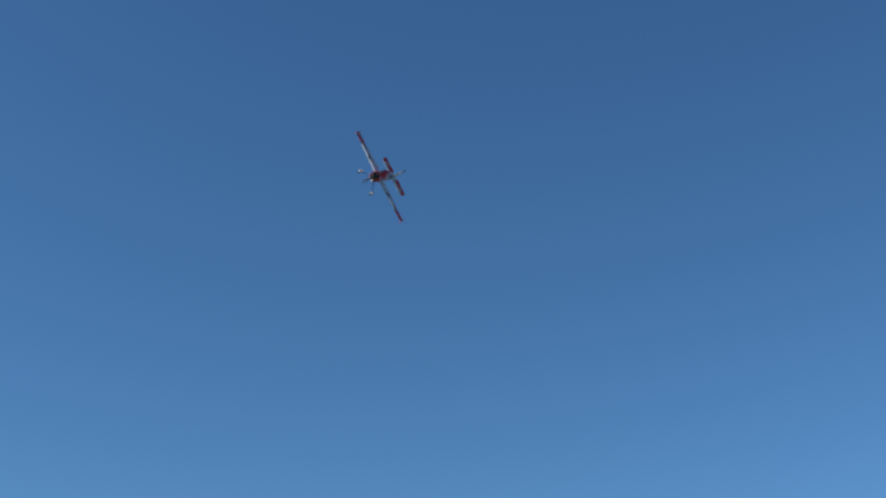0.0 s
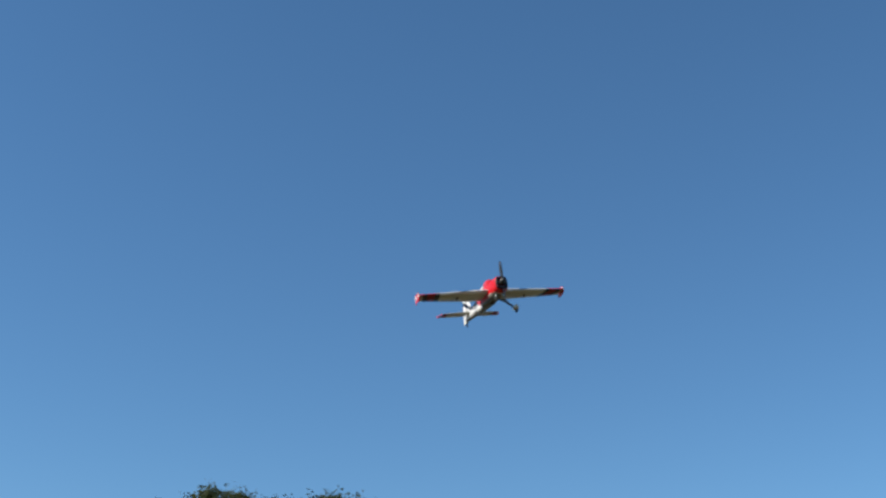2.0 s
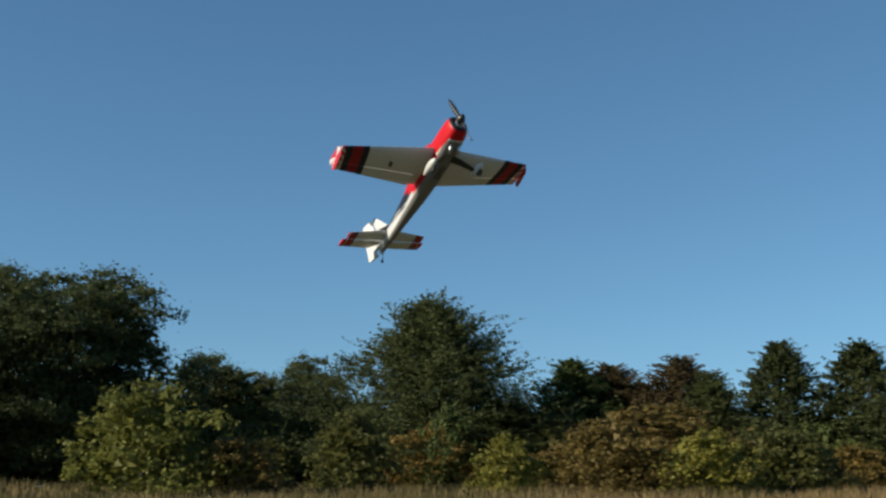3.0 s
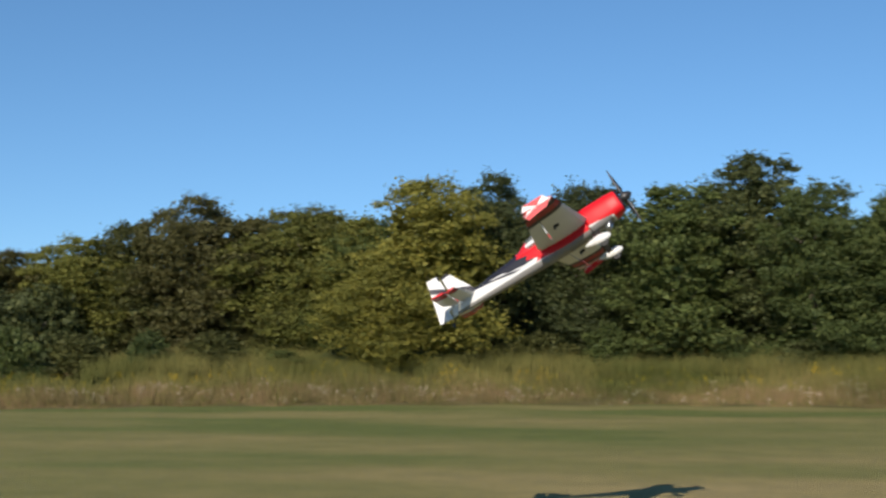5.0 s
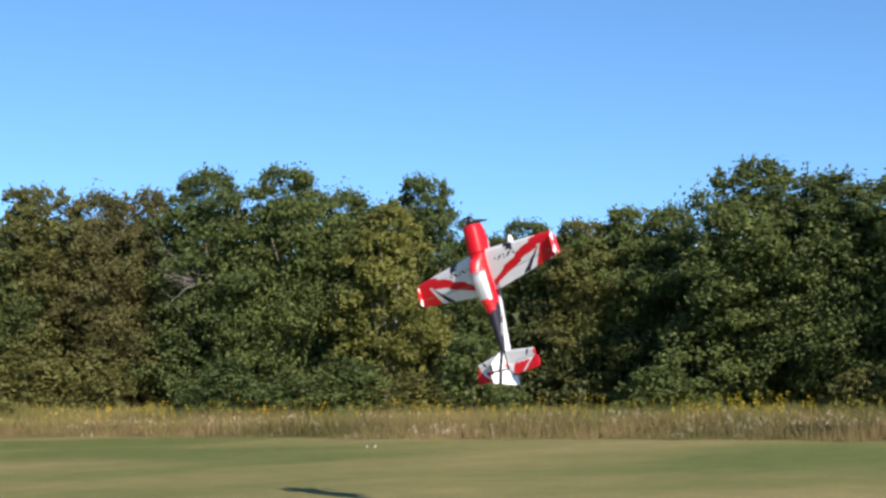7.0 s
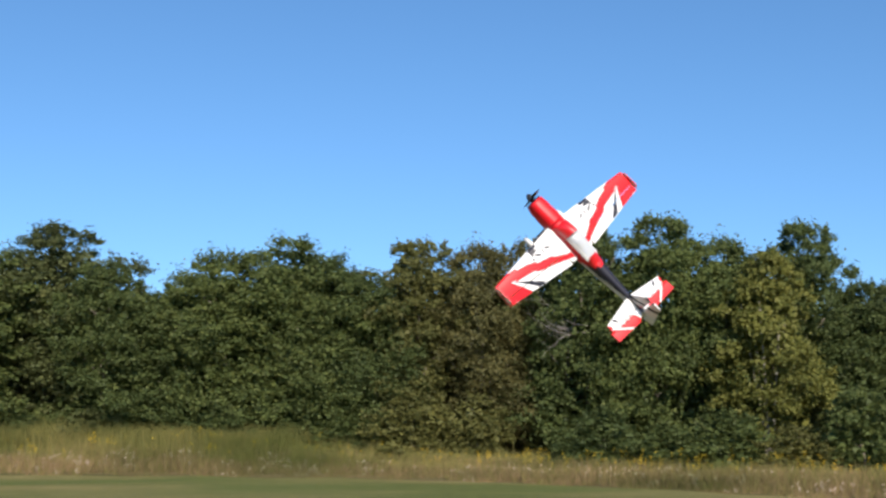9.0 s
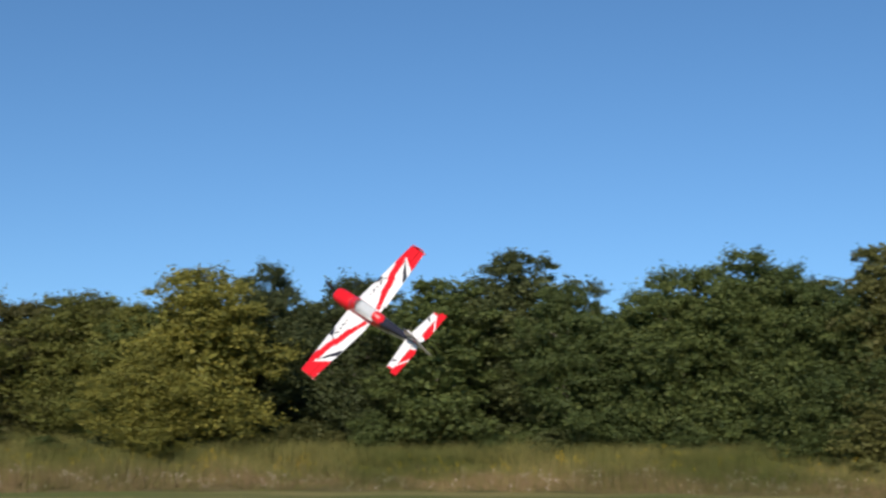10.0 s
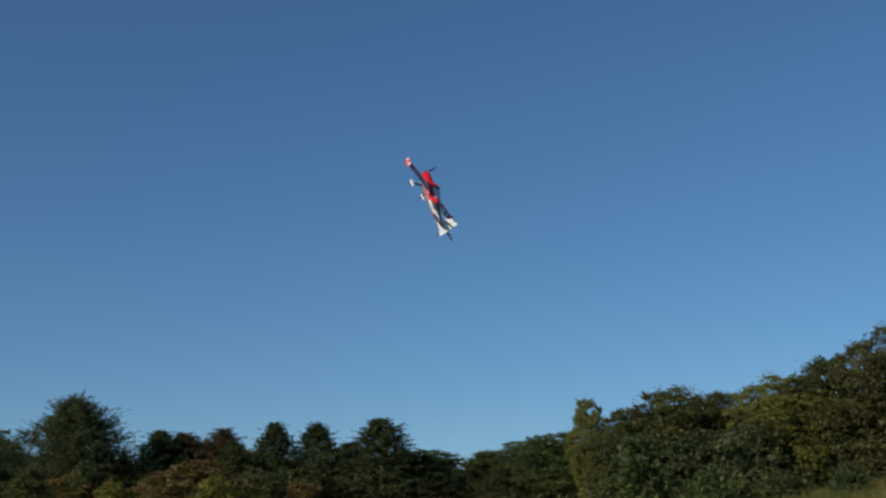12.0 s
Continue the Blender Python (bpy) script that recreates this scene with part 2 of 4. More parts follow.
TAN = straw("dry_grass", (0.095, 0.075, 0.036), (0.152, 0.115, 0.060), (0.215, 0.160, 0.090))
FIELD = straw("meadow_straw", (0.082, 0.068, 0.030), (0.145, 0.112, 0.057), (0.225, 0.172, 0.094))
REEDY = straw("green_grass", (0.068, 0.076, 0.024), (0.118, 0.118, 0.037), (0.178, 0.160, 0.060))
WEED = straw("matted_weeds", (0.040, 0.040, 0.022), (0.075, 0.072, 0.042), (0.13, 0.12, 0.075))
HERB = straw("green_weeds", (0.045, 0.058, 0.020), (0.085, 0.098, 0.034), (0.14, 0.14, 0.055))
GOLD = straw("goldenrod", (0.22, 0.16, 0.012), (0.34, 0.25, 0.018), (0.40, 0.31, 0.04))
FLUFF = straw("seed_heads", (0.22, 0.19, 0.14), (0.31, 0.27, 0.21), (0.43, 0.38, 0.32))


# ---------------------------------------------------------------- mesh helpers
def fast_mesh(name, verts, size, mats=(), slots=None):
    """A mesh of separate faces with `size` corners each, from an (n, 3) array."""
    me = bpy.data.meshes.new(name)
    n = len(verts)
    k = n // size
    me.vertices.add(n)
    me.vertices.foreach_set("co", np.asarray(verts, np.float32).ravel())
    me.loops.add(n)
    me.loops.foreach_set("vertex_index", np.arange(n, dtype=np.int32))
    me.polygons.add(k)
    me.polygons.foreach_set("loop_start", np.arange(0, n, size, dtype=np.int32))
    me.polygons.foreach_set("loop_total", np.full(k, size, dtype=np.int32))
    for m in mats:
        me.materials.append(m)
    if slots is not None:
        me.polygons.foreach_set("material_index", np.asarray(slots, np.int32))
    me.update(calc_edges=True)
    return me


def part(name, bm, mats, parent, label="", smooth=True, bevel=0.0):
    me = bpy.data.meshes.new(name)
    bm.normal_update()
    bm.to_mesh(me)
    bm.free()
    for m in (mats if isinstance(mats, (list, tuple)) else [mats]):
        me.materials.append(m)
    if smooth:
        me.polygons.foreach_set("use_smooth", [True] * len(me.polygons))
    ob = new(name, me)
    ob.parent = parent
    if bevel:
        b = ob.modifiers.new("bevel", "BEVEL")
        b.width, b.segments, b.limit_method = bevel, 2, "ANGLE"
    return tagged(ob, label)


def empty(name, m, label, category, group="", kind=""):
    ob = new(name)
    ob.matrix_world = m
    return tagged(ob, label, category, group, kind)


def tube(bm, points, radii, sides=8, cap=True):
    """A bent tapered tube."""
    rings = []
    for i, p in enumerate(points):
        a = Vector(points[max(i - 1, 0)])
        b = Vector(points[min(i + 1, len(points) - 1)])
        q = (b - a).to_track_quat("Z", "Y")
        rings.append([bm.verts.new(Vector(p) + q @ Vector((math.cos(2 * math.pi * k / sides) * radii[i], math.sin(2 * math.pi * k / sides) * radii[i], 0))) for k in range(sides)])
    for r0, r1 in zip(rings, rings[1:]):
        for k in range(sides):
            bm.faces.new((r0[k], r0[(k + 1) % sides], r1[(k + 1) % sides], r1[k]))
    if cap:
        bm.faces.new(rings[0][::-1])
        bm.faces.new(rings[-1])


def loft(bm, rings, close=True, paint=None):
    """Skin over rings of points; paint(centre) gives the material slot."""
    vs = [[bm.verts.new(p) for p in r] for r in rings]
    n = len(vs[0])
    for a, b in zip(vs, vs[1:]):
        for k in range(n if close else n - 1):
            f = bm.faces.new((a[k], a[(k + 1) % n], b[(k + 1) % n], b[k]))
            if paint:
                f.material_index = paint(f.calc_center_median())
    for r in ((vs[0][::-1], vs[-1]) if close else ()):
        f = bm.faces.new(r)
        if paint:
            f.material_index = paint(f.calc_center_median())


# ---------------------------------------------------------------- ground
EDGE = [(-75, 33), (-53, 39.5), (-34, 45.0), (-21, 47.0), (0, 47.3), (20, 44.6), (35, 36.5), (55, 33.0), (80, 30)]


def edge_radius(deg):
    a, r = zip(*EDGE)
    return float(np.interp(deg, a, r))


def rise(x, y):
    """The meadow climbs gently beyond the mown edge."""
    deg, r = math.degrees(math.atan2(x, y)), math.hypot(x, y)
    if abs(deg) > 100:
        return 0.0
    over = max(0.0, r - edge_radius(deg))
    k = min(1, max(0, (deg + 34) / 14))
    if deg > 14:
        k *= max(0.32, 1 - (deg - 14) / 18)
    fade = min(1, (100 - abs(deg)) / 20)
    left = min(1, max(0, (deg + 34) / 14))
    return fade * (k * min(1.35, 0.115 * over) + (1 - left) * min(2.0, 0.042 * over))


def make_ground():
    bm = bmesh.new()
    rings = []
    angles = [i * 3 for i in range(120)]
    for mult in (0.0, 0.3, 0.7, 1.0, 1.08, 1.16, 1.26, 1.4, 1.7, 2.2, 6, 25, 70):
        ring = []
        for a in angles:
            d = (a + 180) % 360 - 180
            r = edge_radius(d) + 0.35 * math.sin(a * 0.9) if abs(d) <= 80 else 34.0
            px, py = math.sin(radians(a)) * r * mult, math.cos(radians(a)) * r * mult
            ring.append(bm.verts.new((px, py, rise(px, py))) if mult else None)
        rings.append(ring)
    mid = bm.verts.new((0, 0, 0))
    for k in range(120):
        bm.faces.new((mid, rings[1][(k + 1) % 120], rings[1][k]))
        for i in range(1, len(rings) - 1):
            f = bm.faces.new((rings[i][k], rings[i][(k + 1) % 120], rings[i + 1][(k + 1) % 120], rings[i + 1][k]))
            d = (angles[k] + 181) % 360 - 180
            f.material_index = 1 if i >= 3 and abs(d) < 82 else 0
    bmesh.ops.recalc_face_normals(bm, faces=bm.faces)
    g = part("ground", bm, [GRASS, SOIL], None, "mown grass airfield, green with dry tan patches, running into rough meadow", smooth=False)
    tagged(g, "", "ground", "", "structure")
    if g.data.polygons[0].normal.z < 0:
        g.data.flip_normals()


make_ground()


# ---------------------------------------------------------------- trees
def leaf_triangles(g, p, n, size):
    """One small leaf at each point p, facing roughly along n."""
    k = len(p)
    n = n / np.linalg.norm(n, axis=1, keepdims=True)
    u = np.cross(n, g.normal(size=(k, 3)))
    u /= np.linalg.norm(u, axis=1, keepdims=True)
    w = np.cross(n, u)
    sz = size * g.uniform(0.6, 1.3, (k, 1))
    return np.stack([p - u * sz, p + u * sz * 0.5 - w * sz * 0.75, p + u * sz * 0.8 + w * sz * 0.6], 1).reshape(-1, 3)


def crown_mesh(name, seed, height, radius, profile, boughs, leaves, leaf, low=0.08, bough=0.42, flat=0.60, thin=0.36, heart=0):
    """Layered boughs inside an uneven envelope: each is a flattened head of leafy knobs, open underneath, with dark gaps between."""
    g = np.random.default_rng(seed)
    ph = g.uniform(0, 6.28, 4)
    out = []
    for i in range(boughs):
        s = low + (1 - low) * (i + g.uniform(0, 1)) / boughs
        a = i * 2.39996 + g.uniform(-0.5, 0.5)
        env = radius * profile(s) * (1 + 0.15 * math.sin(2 * a + ph[0] + 3 * s) + 0.15 * math.sin(3 * a + ph[1] + 7 * s))
        br = radius * bough * g.uniform(0.7, 1.25) * (1.0 - thin * s)
        rad = max(0.0, env - br * 0.75) * (0.45 if i % 5 == 0 else g.uniform(0.85, 1.12))
        c = np.array([math.cos(a) * rad, math.sin(a) * rad, s * (height - br * flat * 1.15)])
        out_dir = np.array([math.cos(a), math.sin(a), 0.0])
        k = 15
        kd = g.normal(size=(k, 3))
        kd[:, 2] = np.abs(kd[:, 2]) * 0.9 - 0.22
        kd += out_dir * 0.45
        kd /= np.linalg.norm(kd, axis=1, keepdims=True)
        knobs = c + kd * br * np.array([1, 1, flat]) * g.uniform(0.62, 1.0, (k, 1))
        knobs[:, 2] -= 0.22 * br * (kd @ out_dir)                          # outer ends hang a little
        size = br * g.uniform(0.20, 0.40, k)
        which = g.integers(0, k, leaves)
        d = g.normal(size=(leaves, 3))
        d[:, 2] = d[:, 2] * 0.8 + 0.35
        d /= np.linalg.norm(d, axis=1, keepdims=True)
        p = knobs[which] + d * size[which, None] * (0.55 + 0.55 * g.beta(2.5, 1.2, (leaves, 1))) * np.array([1, 1, 0.75])
        loose = leaves // 9                                                # stray shoots feather the outline
        tip = kd[which[:loose]] + np.array([0, 0, 0.7]) + g.normal(size=(loose, 3)) * 0.25
        p[:loose] = knobs[which[:loose]] + tip * size[which[:loose], None] * g.uniform(0.6, 1.3, (loose, 1))
        fill = slice(loose, loose + leaves // 9)                           # a thin core
        p[fill] = c + g.normal(size=(leaves // 9, 3)) * br * np.array([0.5, 0.5, 0.25])
        out.append(leaf_triangles(g, p, d * 0.8 + g.normal(size=(leaves, 3)) * 0.5 + np.array([0, 0, 0.25]), leaf))
    if heart:                                                              # shaded inner foliage behind the outer boughs
        s = 0.88 * g.uniform(0, 1, heart) ** 0.9
        a = g.uniform(0, 6.283, heart)
        env = np.array([profile(v) for v in s]) * radius * (1 + 0.15 * np.sin(2 * a + ph[0] + 3 * s) + 0.15 * np.sin(3 * a + ph[1] + 7 * s))
        rad = env * 0.62 * np.sqrt(g.uniform(0, 1, heart))
        p = np.stack([np.cos(a) * rad, np.sin(a) * rad, s * height * 0.95], 1)
        out.append(leaf_triangles(g, p, g.normal(size=(heart, 3)), leaf * 1.9))
    return fast_mesh(name, np.concatenate(out), 3)


def spray_mesh(name, seed, height, radius, profile, sprays, leaves, leaf, low=0.03, heart=5000):
    """A conifer: many feathery sprays that point outwards and up, denser towards the stem."""
    g = np.random.default_rng(seed)
    ph = g.uniform(0, 6.28, 3)
    out = []
    for i in range(sprays):
        s = low + (1 - low) * ((i + g.uniform(0, 1)) / sprays) ** 1.12
        a = i * 2.39996 + g.uniform(-0.4, 0.4)
        env = radius * profile(s) * (1 + 0.20 * math.sin(2 * a + ph[0] + 4 * s) + 0.22 * math.sin(3 * a + ph[1] + 9 * s))
        ln = radius * g.uniform(0.22, 0.48) * (1.0 - 0.45 * s)
        rad = max(0.0, env - ln * 0.55) * math.sqrt(g.uniform(0.25, 1.0))
        c = np.array([math.cos(a) * rad, math.sin(a) * rad, s * (height - ln * 0.85)])
        way = np.array([math.cos(a) * 0.75, math.sin(a) * 0.75, 0.25 + 0.75 * s]) + g.normal(size=3) * 0.22
        way /= np.linalg.norm(way)
        twig = g.integers(0, 6, leaves)
        off = way + g.normal(size=(6, 3)) * 0.42
        t = g.uniform(0.0, 1.0, (leaves, 1)) ** 0.8
        p = c + off[twig] * ln * t + g.normal(size=(leaves, 3)) * ln * (0.16 - 0.13 * t)
        out.append(leaf_triangles(g, p, g.normal(size=(leaves, 3)) + way * 0.4 + np.array([0, 0, 0.3]), leaf))
    s = 0.9 * g.uniform(0, 1, heart)
    a = g.uniform(0, 6.283, heart)
    rad = np.array([profile(v) for v in s]) * radius * 0.68 * np.sqrt(g.uniform(0, 1, heart))
    out.append(leaf_triangles(g, np.stack([np.cos(a) * rad, np.sin(a) * rad, s * height], 1), g.normal(size=(heart, 3)), leaf * 1.5))
    return fast_mesh(name, np.concatenate(out), 3)


def round_top(s):
    return 0.62 + 0.38 * math.sin(math.pi * min(1, s * 1.15)) if s < 0.55 else max(0.10, math.sqrt(max(0, 1 - ((s - 0.5) / 0.52) ** 2)))


def cone_top(s):
    return max(0.06, ((1.0 - s) / 0.85) ** 0.66) if s > 0.15 else 0.97


def bush_top(s):
    return max(0.15, math.sqrt(max(0, 1 - (s * 0.98) ** 2.4)))


CROWNS = {"round": [crown_mesh("crown_round", 11 + k, 10.0, 3.0, round_top, 54, 540, 0.082, heart=5000) for k in range(4)],
          "high": [crown_mesh("crown_high", 51, 10.0, 2.6, round_top, 44, 560, 0.085, 0.24, 0.38, heart=3000)],
          "back": [crown_mesh("crown_back", 61 + k, 10.0, 3.0, round_top, 30, 220, 0.16, heart=3500) for k in range(2)],
          "cone": [spray_mesh("crown_cone", 31 + k, 10.0, 2.6, cone_top, 210, 160, 0.070) for k in range(2)],
          "spire": [spray_mesh("crown_spire", 71, 10.0, 4.6, cone_top, 420, 230, 0.066, heart=16000)],
          "dome": [crown_mesh("crown_dome", 81, 10.0, 4.8, round_top, 100, 1000, 0.066, bough=0.30, heart=12000)],
          "bush": [crown_mesh("crown_bush", 41 + k, 3.0, 1.6, bush_top, 18, 240, 0.066, 0.05, 0.42, 0.7, heart=1000) for k in range(3)]}
CROWN_OF = {}


def crown_for(shape, kind, k):
    key = (shape, kind, k)
    if key not in CROWN_OF:
        me = CROWNS[shape][k].copy()
        me.materials.append(LEAF[kind])
        CROWN_OF[key] = me
    return CROWN_OF[key]


def trunk_mesh(seed, height, r0, limbs):
    g = random.Random(seed)
    bm = bmesh.new()
    pts = [(0, 0, -0.1)] + [(g.uniform(-0.2, 0.2), g.uniform(-0.2, 0.2), height * s) for s in (0.2, 0.4, 0.6, 0.8)]
    tube(bm, pts, [r0 * 1.25, r0, r0 * 0.8, r0 * 0.55, r0 * 0.2], 9)
    for i in range(limbs):
        s = g.uniform(0.18, 0.7)
        a = i * 2.4 + g.uniform(-0.4, 0.4)
        ln = height * g.uniform(0.10, 0.18)
        z = height * s
        tube(bm, [(0, 0, z), (math.cos(a) * ln * 0.5, math.sin(a) * ln * 0.5, z + ln * 0.35), (math.cos(a) * ln, math.sin(a) * ln, z + ln * 0.85)], [r0 * 0.42, r0 * 0.28, r0 * 0.08], 6)
    me = bpy.data.meshes.new("trunk")
    bm.to_mesh(me)
    bm.free()
    me.materials.append(BARK)
    me.polygons.foreach_set("use_smooth", [True] * len(me.polygons))
    return me


def clump_mesh():
    """Several slim pale stems from one root."""
    g = random.Random(9)
    bm = bmesh.new()
    for i in range(6):
        a, ln = i * 1.05 + g.uniform(-0.3, 0.3), g.uniform(0.5, 1.1)
        tube(bm, [(0.12 * math.cos(a), 0.12 * math.sin(a), -0.1), (0.3 * ln * math.cos(a), 0.3 * ln * math.sin(a), 2.2), (0.7 * ln * math.cos(a), 0.7 * ln * math.sin(a), 4.4), (1.2 * ln * math.cos(a), 1.2 * ln * math.sin(a), 7.5)], [0.085, 0.07, 0.05, 0.015], 7)
    me = bpy.data.meshes.new("trunk")
    bm.to_mesh(me)
    bm.free()
    me.materials.append(PALE)
    me.polygons.foreach_set("use_smooth", [True] * len(me.polygons))
    return me


PALE, _t, _b = material("pale_bark", 0.85)
_t.links.new(mixed(_t, noise_of(_t, 5.0, 4.0, stretch=(3, 3, 0.7)), (0.16, 0.145, 0.12), (0.30, 0.275, 0.235)), _b.inputs["Base Color"])
TRUNKS = [trunk_mesh(5 + k, 10.0, 0.17, 11) for k in range(3)]
CLUMP = clump_mesh()
STEMS = [trunk_mesh(25 + k, 3.0, 0.05, 7) for k in range(2)]
LOOKS = {"green": "tall broadleaf tree in full green leaf at the field's edge", "dark": "dark green dense tree at the field's edge",
         "olive": "olive green tree beginning to turn in early autumn", "brown": "bronze green tree turning brown in early autumn",
         "lime": "slender light green tree with thin foliage", "yellow": "broadleaf tree with yellowing autumn leaves", "rust": "small tree with thin rust brown foliage",
         "mauve": "feathery tree turning a dull reddish brown"}
rnd = random.Random(4)


def plant(kind, x, y, h, w, shape="round", group="trees along the wood's edge"):
    small = shape == "bush"
    label = LOOKS[kind] if not small else LOOKS[kind].split(" ")[0].replace("tall", "green") + " leafy shrub among the tall meadow grass"
    z = rise(x, y) - (0.22 if small else 0.03)
    h = h * {"cone": 0.98, "spire": 0.98, "dome": 0.99}.get(shape, 1.03) - z
    ob = empty("shrub" if small else "tree", pose(x, y, z, 0, 0, rnd.uniform(0, 360)), label, "shrub" if small else "tree", "shrubs" if small else group)
    base_h, base_r = (3.0, 1.6) if small else (10.0, {"cone": 2.6, "high": 2.6, "spire": 4.6, "dome": 4.8}.get(shape, 3.0))
    sx, sz = w * (0.74 if shape == "cone" else 0.62) / base_r, h / base_h
    t = new("trunk", CLUMP if shape == "high" else rnd.choice(STEMS if small else TRUNKS))
    c = new("crown", crown_for(shape, kind, rnd.randrange(len(CROWNS[shape]))))
    for o in (t, c):
        o.parent = ob
        o.scale = ((sx + sz) / 2 if o is t else sx, (sx + sz) / 2 if o is t else sx, sz)
    return ob


plant("green", 13.3, 54.4, 8.3, 3.8, "round")
plant("green", 16.0, 54.7, 8.8, 3.9, "round")
plant("olive", 18.5, 55.0, 10.5, 5.0, "round")
plant("brown", 21.2, 54.0, 10.4, 4.5, "round")
plant("brown", 24.0, 55.0, 10.8, 4.1, "round")
plant("green", 25.3, 51.1, 11.3, 5.4, "round")
plant("green", 27.8, 48.6, 11.3, 5.3, "round")
plant("green", 30.1, 47.2, 10.3, 4.8, "round")
plant("lime", 30.0, 43.7, 9.2, 3.6, "high")
plant("green", 34.1, 46.9, 11.2, 4.5, "round")
plant("green", 35.6, 44.5, 8.4, 3.9, "round")
plant("green", 37.3, 43.1, 8.9, 4.4, "round")
plant("olive", 37.7, 40.0, 8.6, 4.2, "round")
plant("green", 39.3, 38.5, 9.1, 4.8, "round")
plant("green", 39.8, 36.4, 9.0, 3.7, "round")
plant("green", 39.0, 31.2, 10.0, 5.9, "round")
plant("green", 39.7, 28.7, 9.3, 4.7, "round")
plant("green", 40.3, 26.1, 8.8, 5.2, "round")
plant("dark", 40.9, 23.2, 8.0, 5.1, "round")
plant("olive", -21.2, 60.4, 8.4, 3.5, "round")
plant("lime", -18.4, 59.2, 8.6, 5.9, "round")
plant("green", -15.1, 58.1, 8.1, 4.4, "round")
plant("yellow", -11.9, 55.8, 9.5, 6.2, "round")
plant("yellow", -13.6, 53.3, 5.5, 4.2, "round")
plant("dark", -9.6, 59.2, 10.2, 4.1, "round")
plant("dark", -5.3, 59.8, 9.7, 5.5, "round")
plant("green", -1.3, 58.0, 9.3, 6.1, "round")
plant("dark", 2.4, 60.0, 10.9, 6.4, "round")
plant("green", 4.6, 56.8, 8.9, 4.4, "round")
plant("green", 7.1, 56.6, 7.7, 4.4, "round")
plant("green", 9.4, 56.2, 9.6, 4.7, "round")
plant("green", 12.3, 55.7, 10.3, 5.7, "round")
plant("green", 14.3, 55.2, 9.6, 4.7, "round")
plant("lime", -43.0, 60.2, 7.3, 2.2, "high")
plant("olive", -39.9, 59.9, 6.5, 4.3, "round")
plant("olive", -36.7, 59.6, 7.4, 5.7, "round")
plant("brown", -34.4, 61.0, 7.1, 4.8, "round")
plant("lime", -30.1, 58.7, 7.5, 4.8, "round")
plant("olive", -27.6, 60.0, 8.3, 5.4, "round")
plant("brown", -24.2, 59.2, 9.4, 5.5, "round")
plant("brown", -21.5, 60.3, 8.5, 4.9, "round")
plant("olive", -18.7, 60.2, 8.9, 5.4, "round")
plant("lime", -15.6, 57.9, 8.1, 4.1, "round")
plant("dark", -56.7, 67.3, 5.1, 4.8, "cone")
plant("dark", -52.0, 66.0, 5.4, 5.3, "cone")
plant("green", -47.9, 64.0, 5.7, 5.1, "round")
plant("dark", -65.8, 52.2, 6.0, 3.1, "cone")
plant("dark", -58.0, 62.2, 4.9, 4.2, "cone")
plant("dark", -60.4, 69.4, 4.0, 5.0, "cone")
plant("dark", -57.9, 68.9, 5.3, 4.9, "cone")
plant("green", -53.1, 67.7, 5.6, 5.9, "round")
plant("dark", -63.6, 60.9, 6.0, 4.8, "cone")
plant("dark", -70.0, 46.4, 4.9, 6.1, "cone")
plant("dark", -72.9, 44.8, 9.0, 8.3, "spire")
plant("dark", -65.4, 55.4, 7.3, 4.2, "cone")
plant("dark", -63.3, 57.4, 7.2, 4.1, "cone")
plant("dark", -59.4, 59.5, 7.4, 5.0, "cone")
plant("mauve", -72.2, 53.0, 6.9, 4.6, "cone")
plant("mauve", -69.9, 54.6, 7.1, 4.4, "cone")
plant("brown", -74.0, 55.5, 6.2, 5.0, "round")
plant("rust", -64.8, 48.6, 4.5, 6.4, "bush")
plant("green", -72.4, 51.1, 7.0, 4.6, "cone")
plant("dark", -77.9, 29.9, 9.7, 7.9, "dome")
plant("dark", -79.4, 27.5, 8.1, 5.4, "round")
plant("dark", -78.0, 33.5, 9.5, 5.6, "round")
plant("dark", -80.7, 25.7, 5.2, 3.8, "round")
plant("dark", -81.3, 39.2, 7.1, 3.8, "round")
plant("olive", -80.6, 40.9, 6.4, 3.8, "round")
plant("dark", -77.9, 42.0, 6.9, 2.5, "round")
plant("dark", -80.9, 22.9, 6.0, 5.5, "round")
plant("green", -79.0, 19.3, 5.9, 6.3, "round")
plant("lime", -67.0, 31.8, 4.7, 3.8, "bush")
plant("rust", -66.1, 34.1, 3.1, 2.9, "bush")
plant("olive", -66.5, 37.9, 4.0, 2.8, "bush")
plant("rust", -62.1, 44.4, 3.8, 3.5, "bush")
plant("yellow", -60.2, 46.4, 3.4, 2.9, "bush")
plant("olive", -59.8, 49.6, 3.5, 3.1, "bush")
plant("green", -68.4, 42.6, 4.5, 2.1, "bush")
plant("yellow", -64.0, 41.9, 3.3, 1.9, "bush")

# a second row closes the wood behind the first
for i in range(32):
    deg = -29 + i * 3.2
    r = edge_radius(deg) + (24 if deg < 22 else 33) + rnd.uniform(-1.5, 1.5)
    plant(rnd.choice(["dark", "green", "dark"]), math.sin(radians(deg)) * r, math.cos(radians(deg)) * r, (rnd.uniform(6.0, 6.8) if deg < -19 else rnd.uniform(8.8, 10.0)), rnd.uniform(6, 7.5), "back", group="trees deeper in the wood")

for i in range(15):
    f = i / 14
    plant(rnd.choice(["dark", "green", "olive"]), -97 + 27 * f + rnd.uniform(-2, 2), 2 + 72 * f, rnd.uniform(5.0, 5.8), rnd.uniform(7, 8.5), "back", group="trees deeper in the wood")

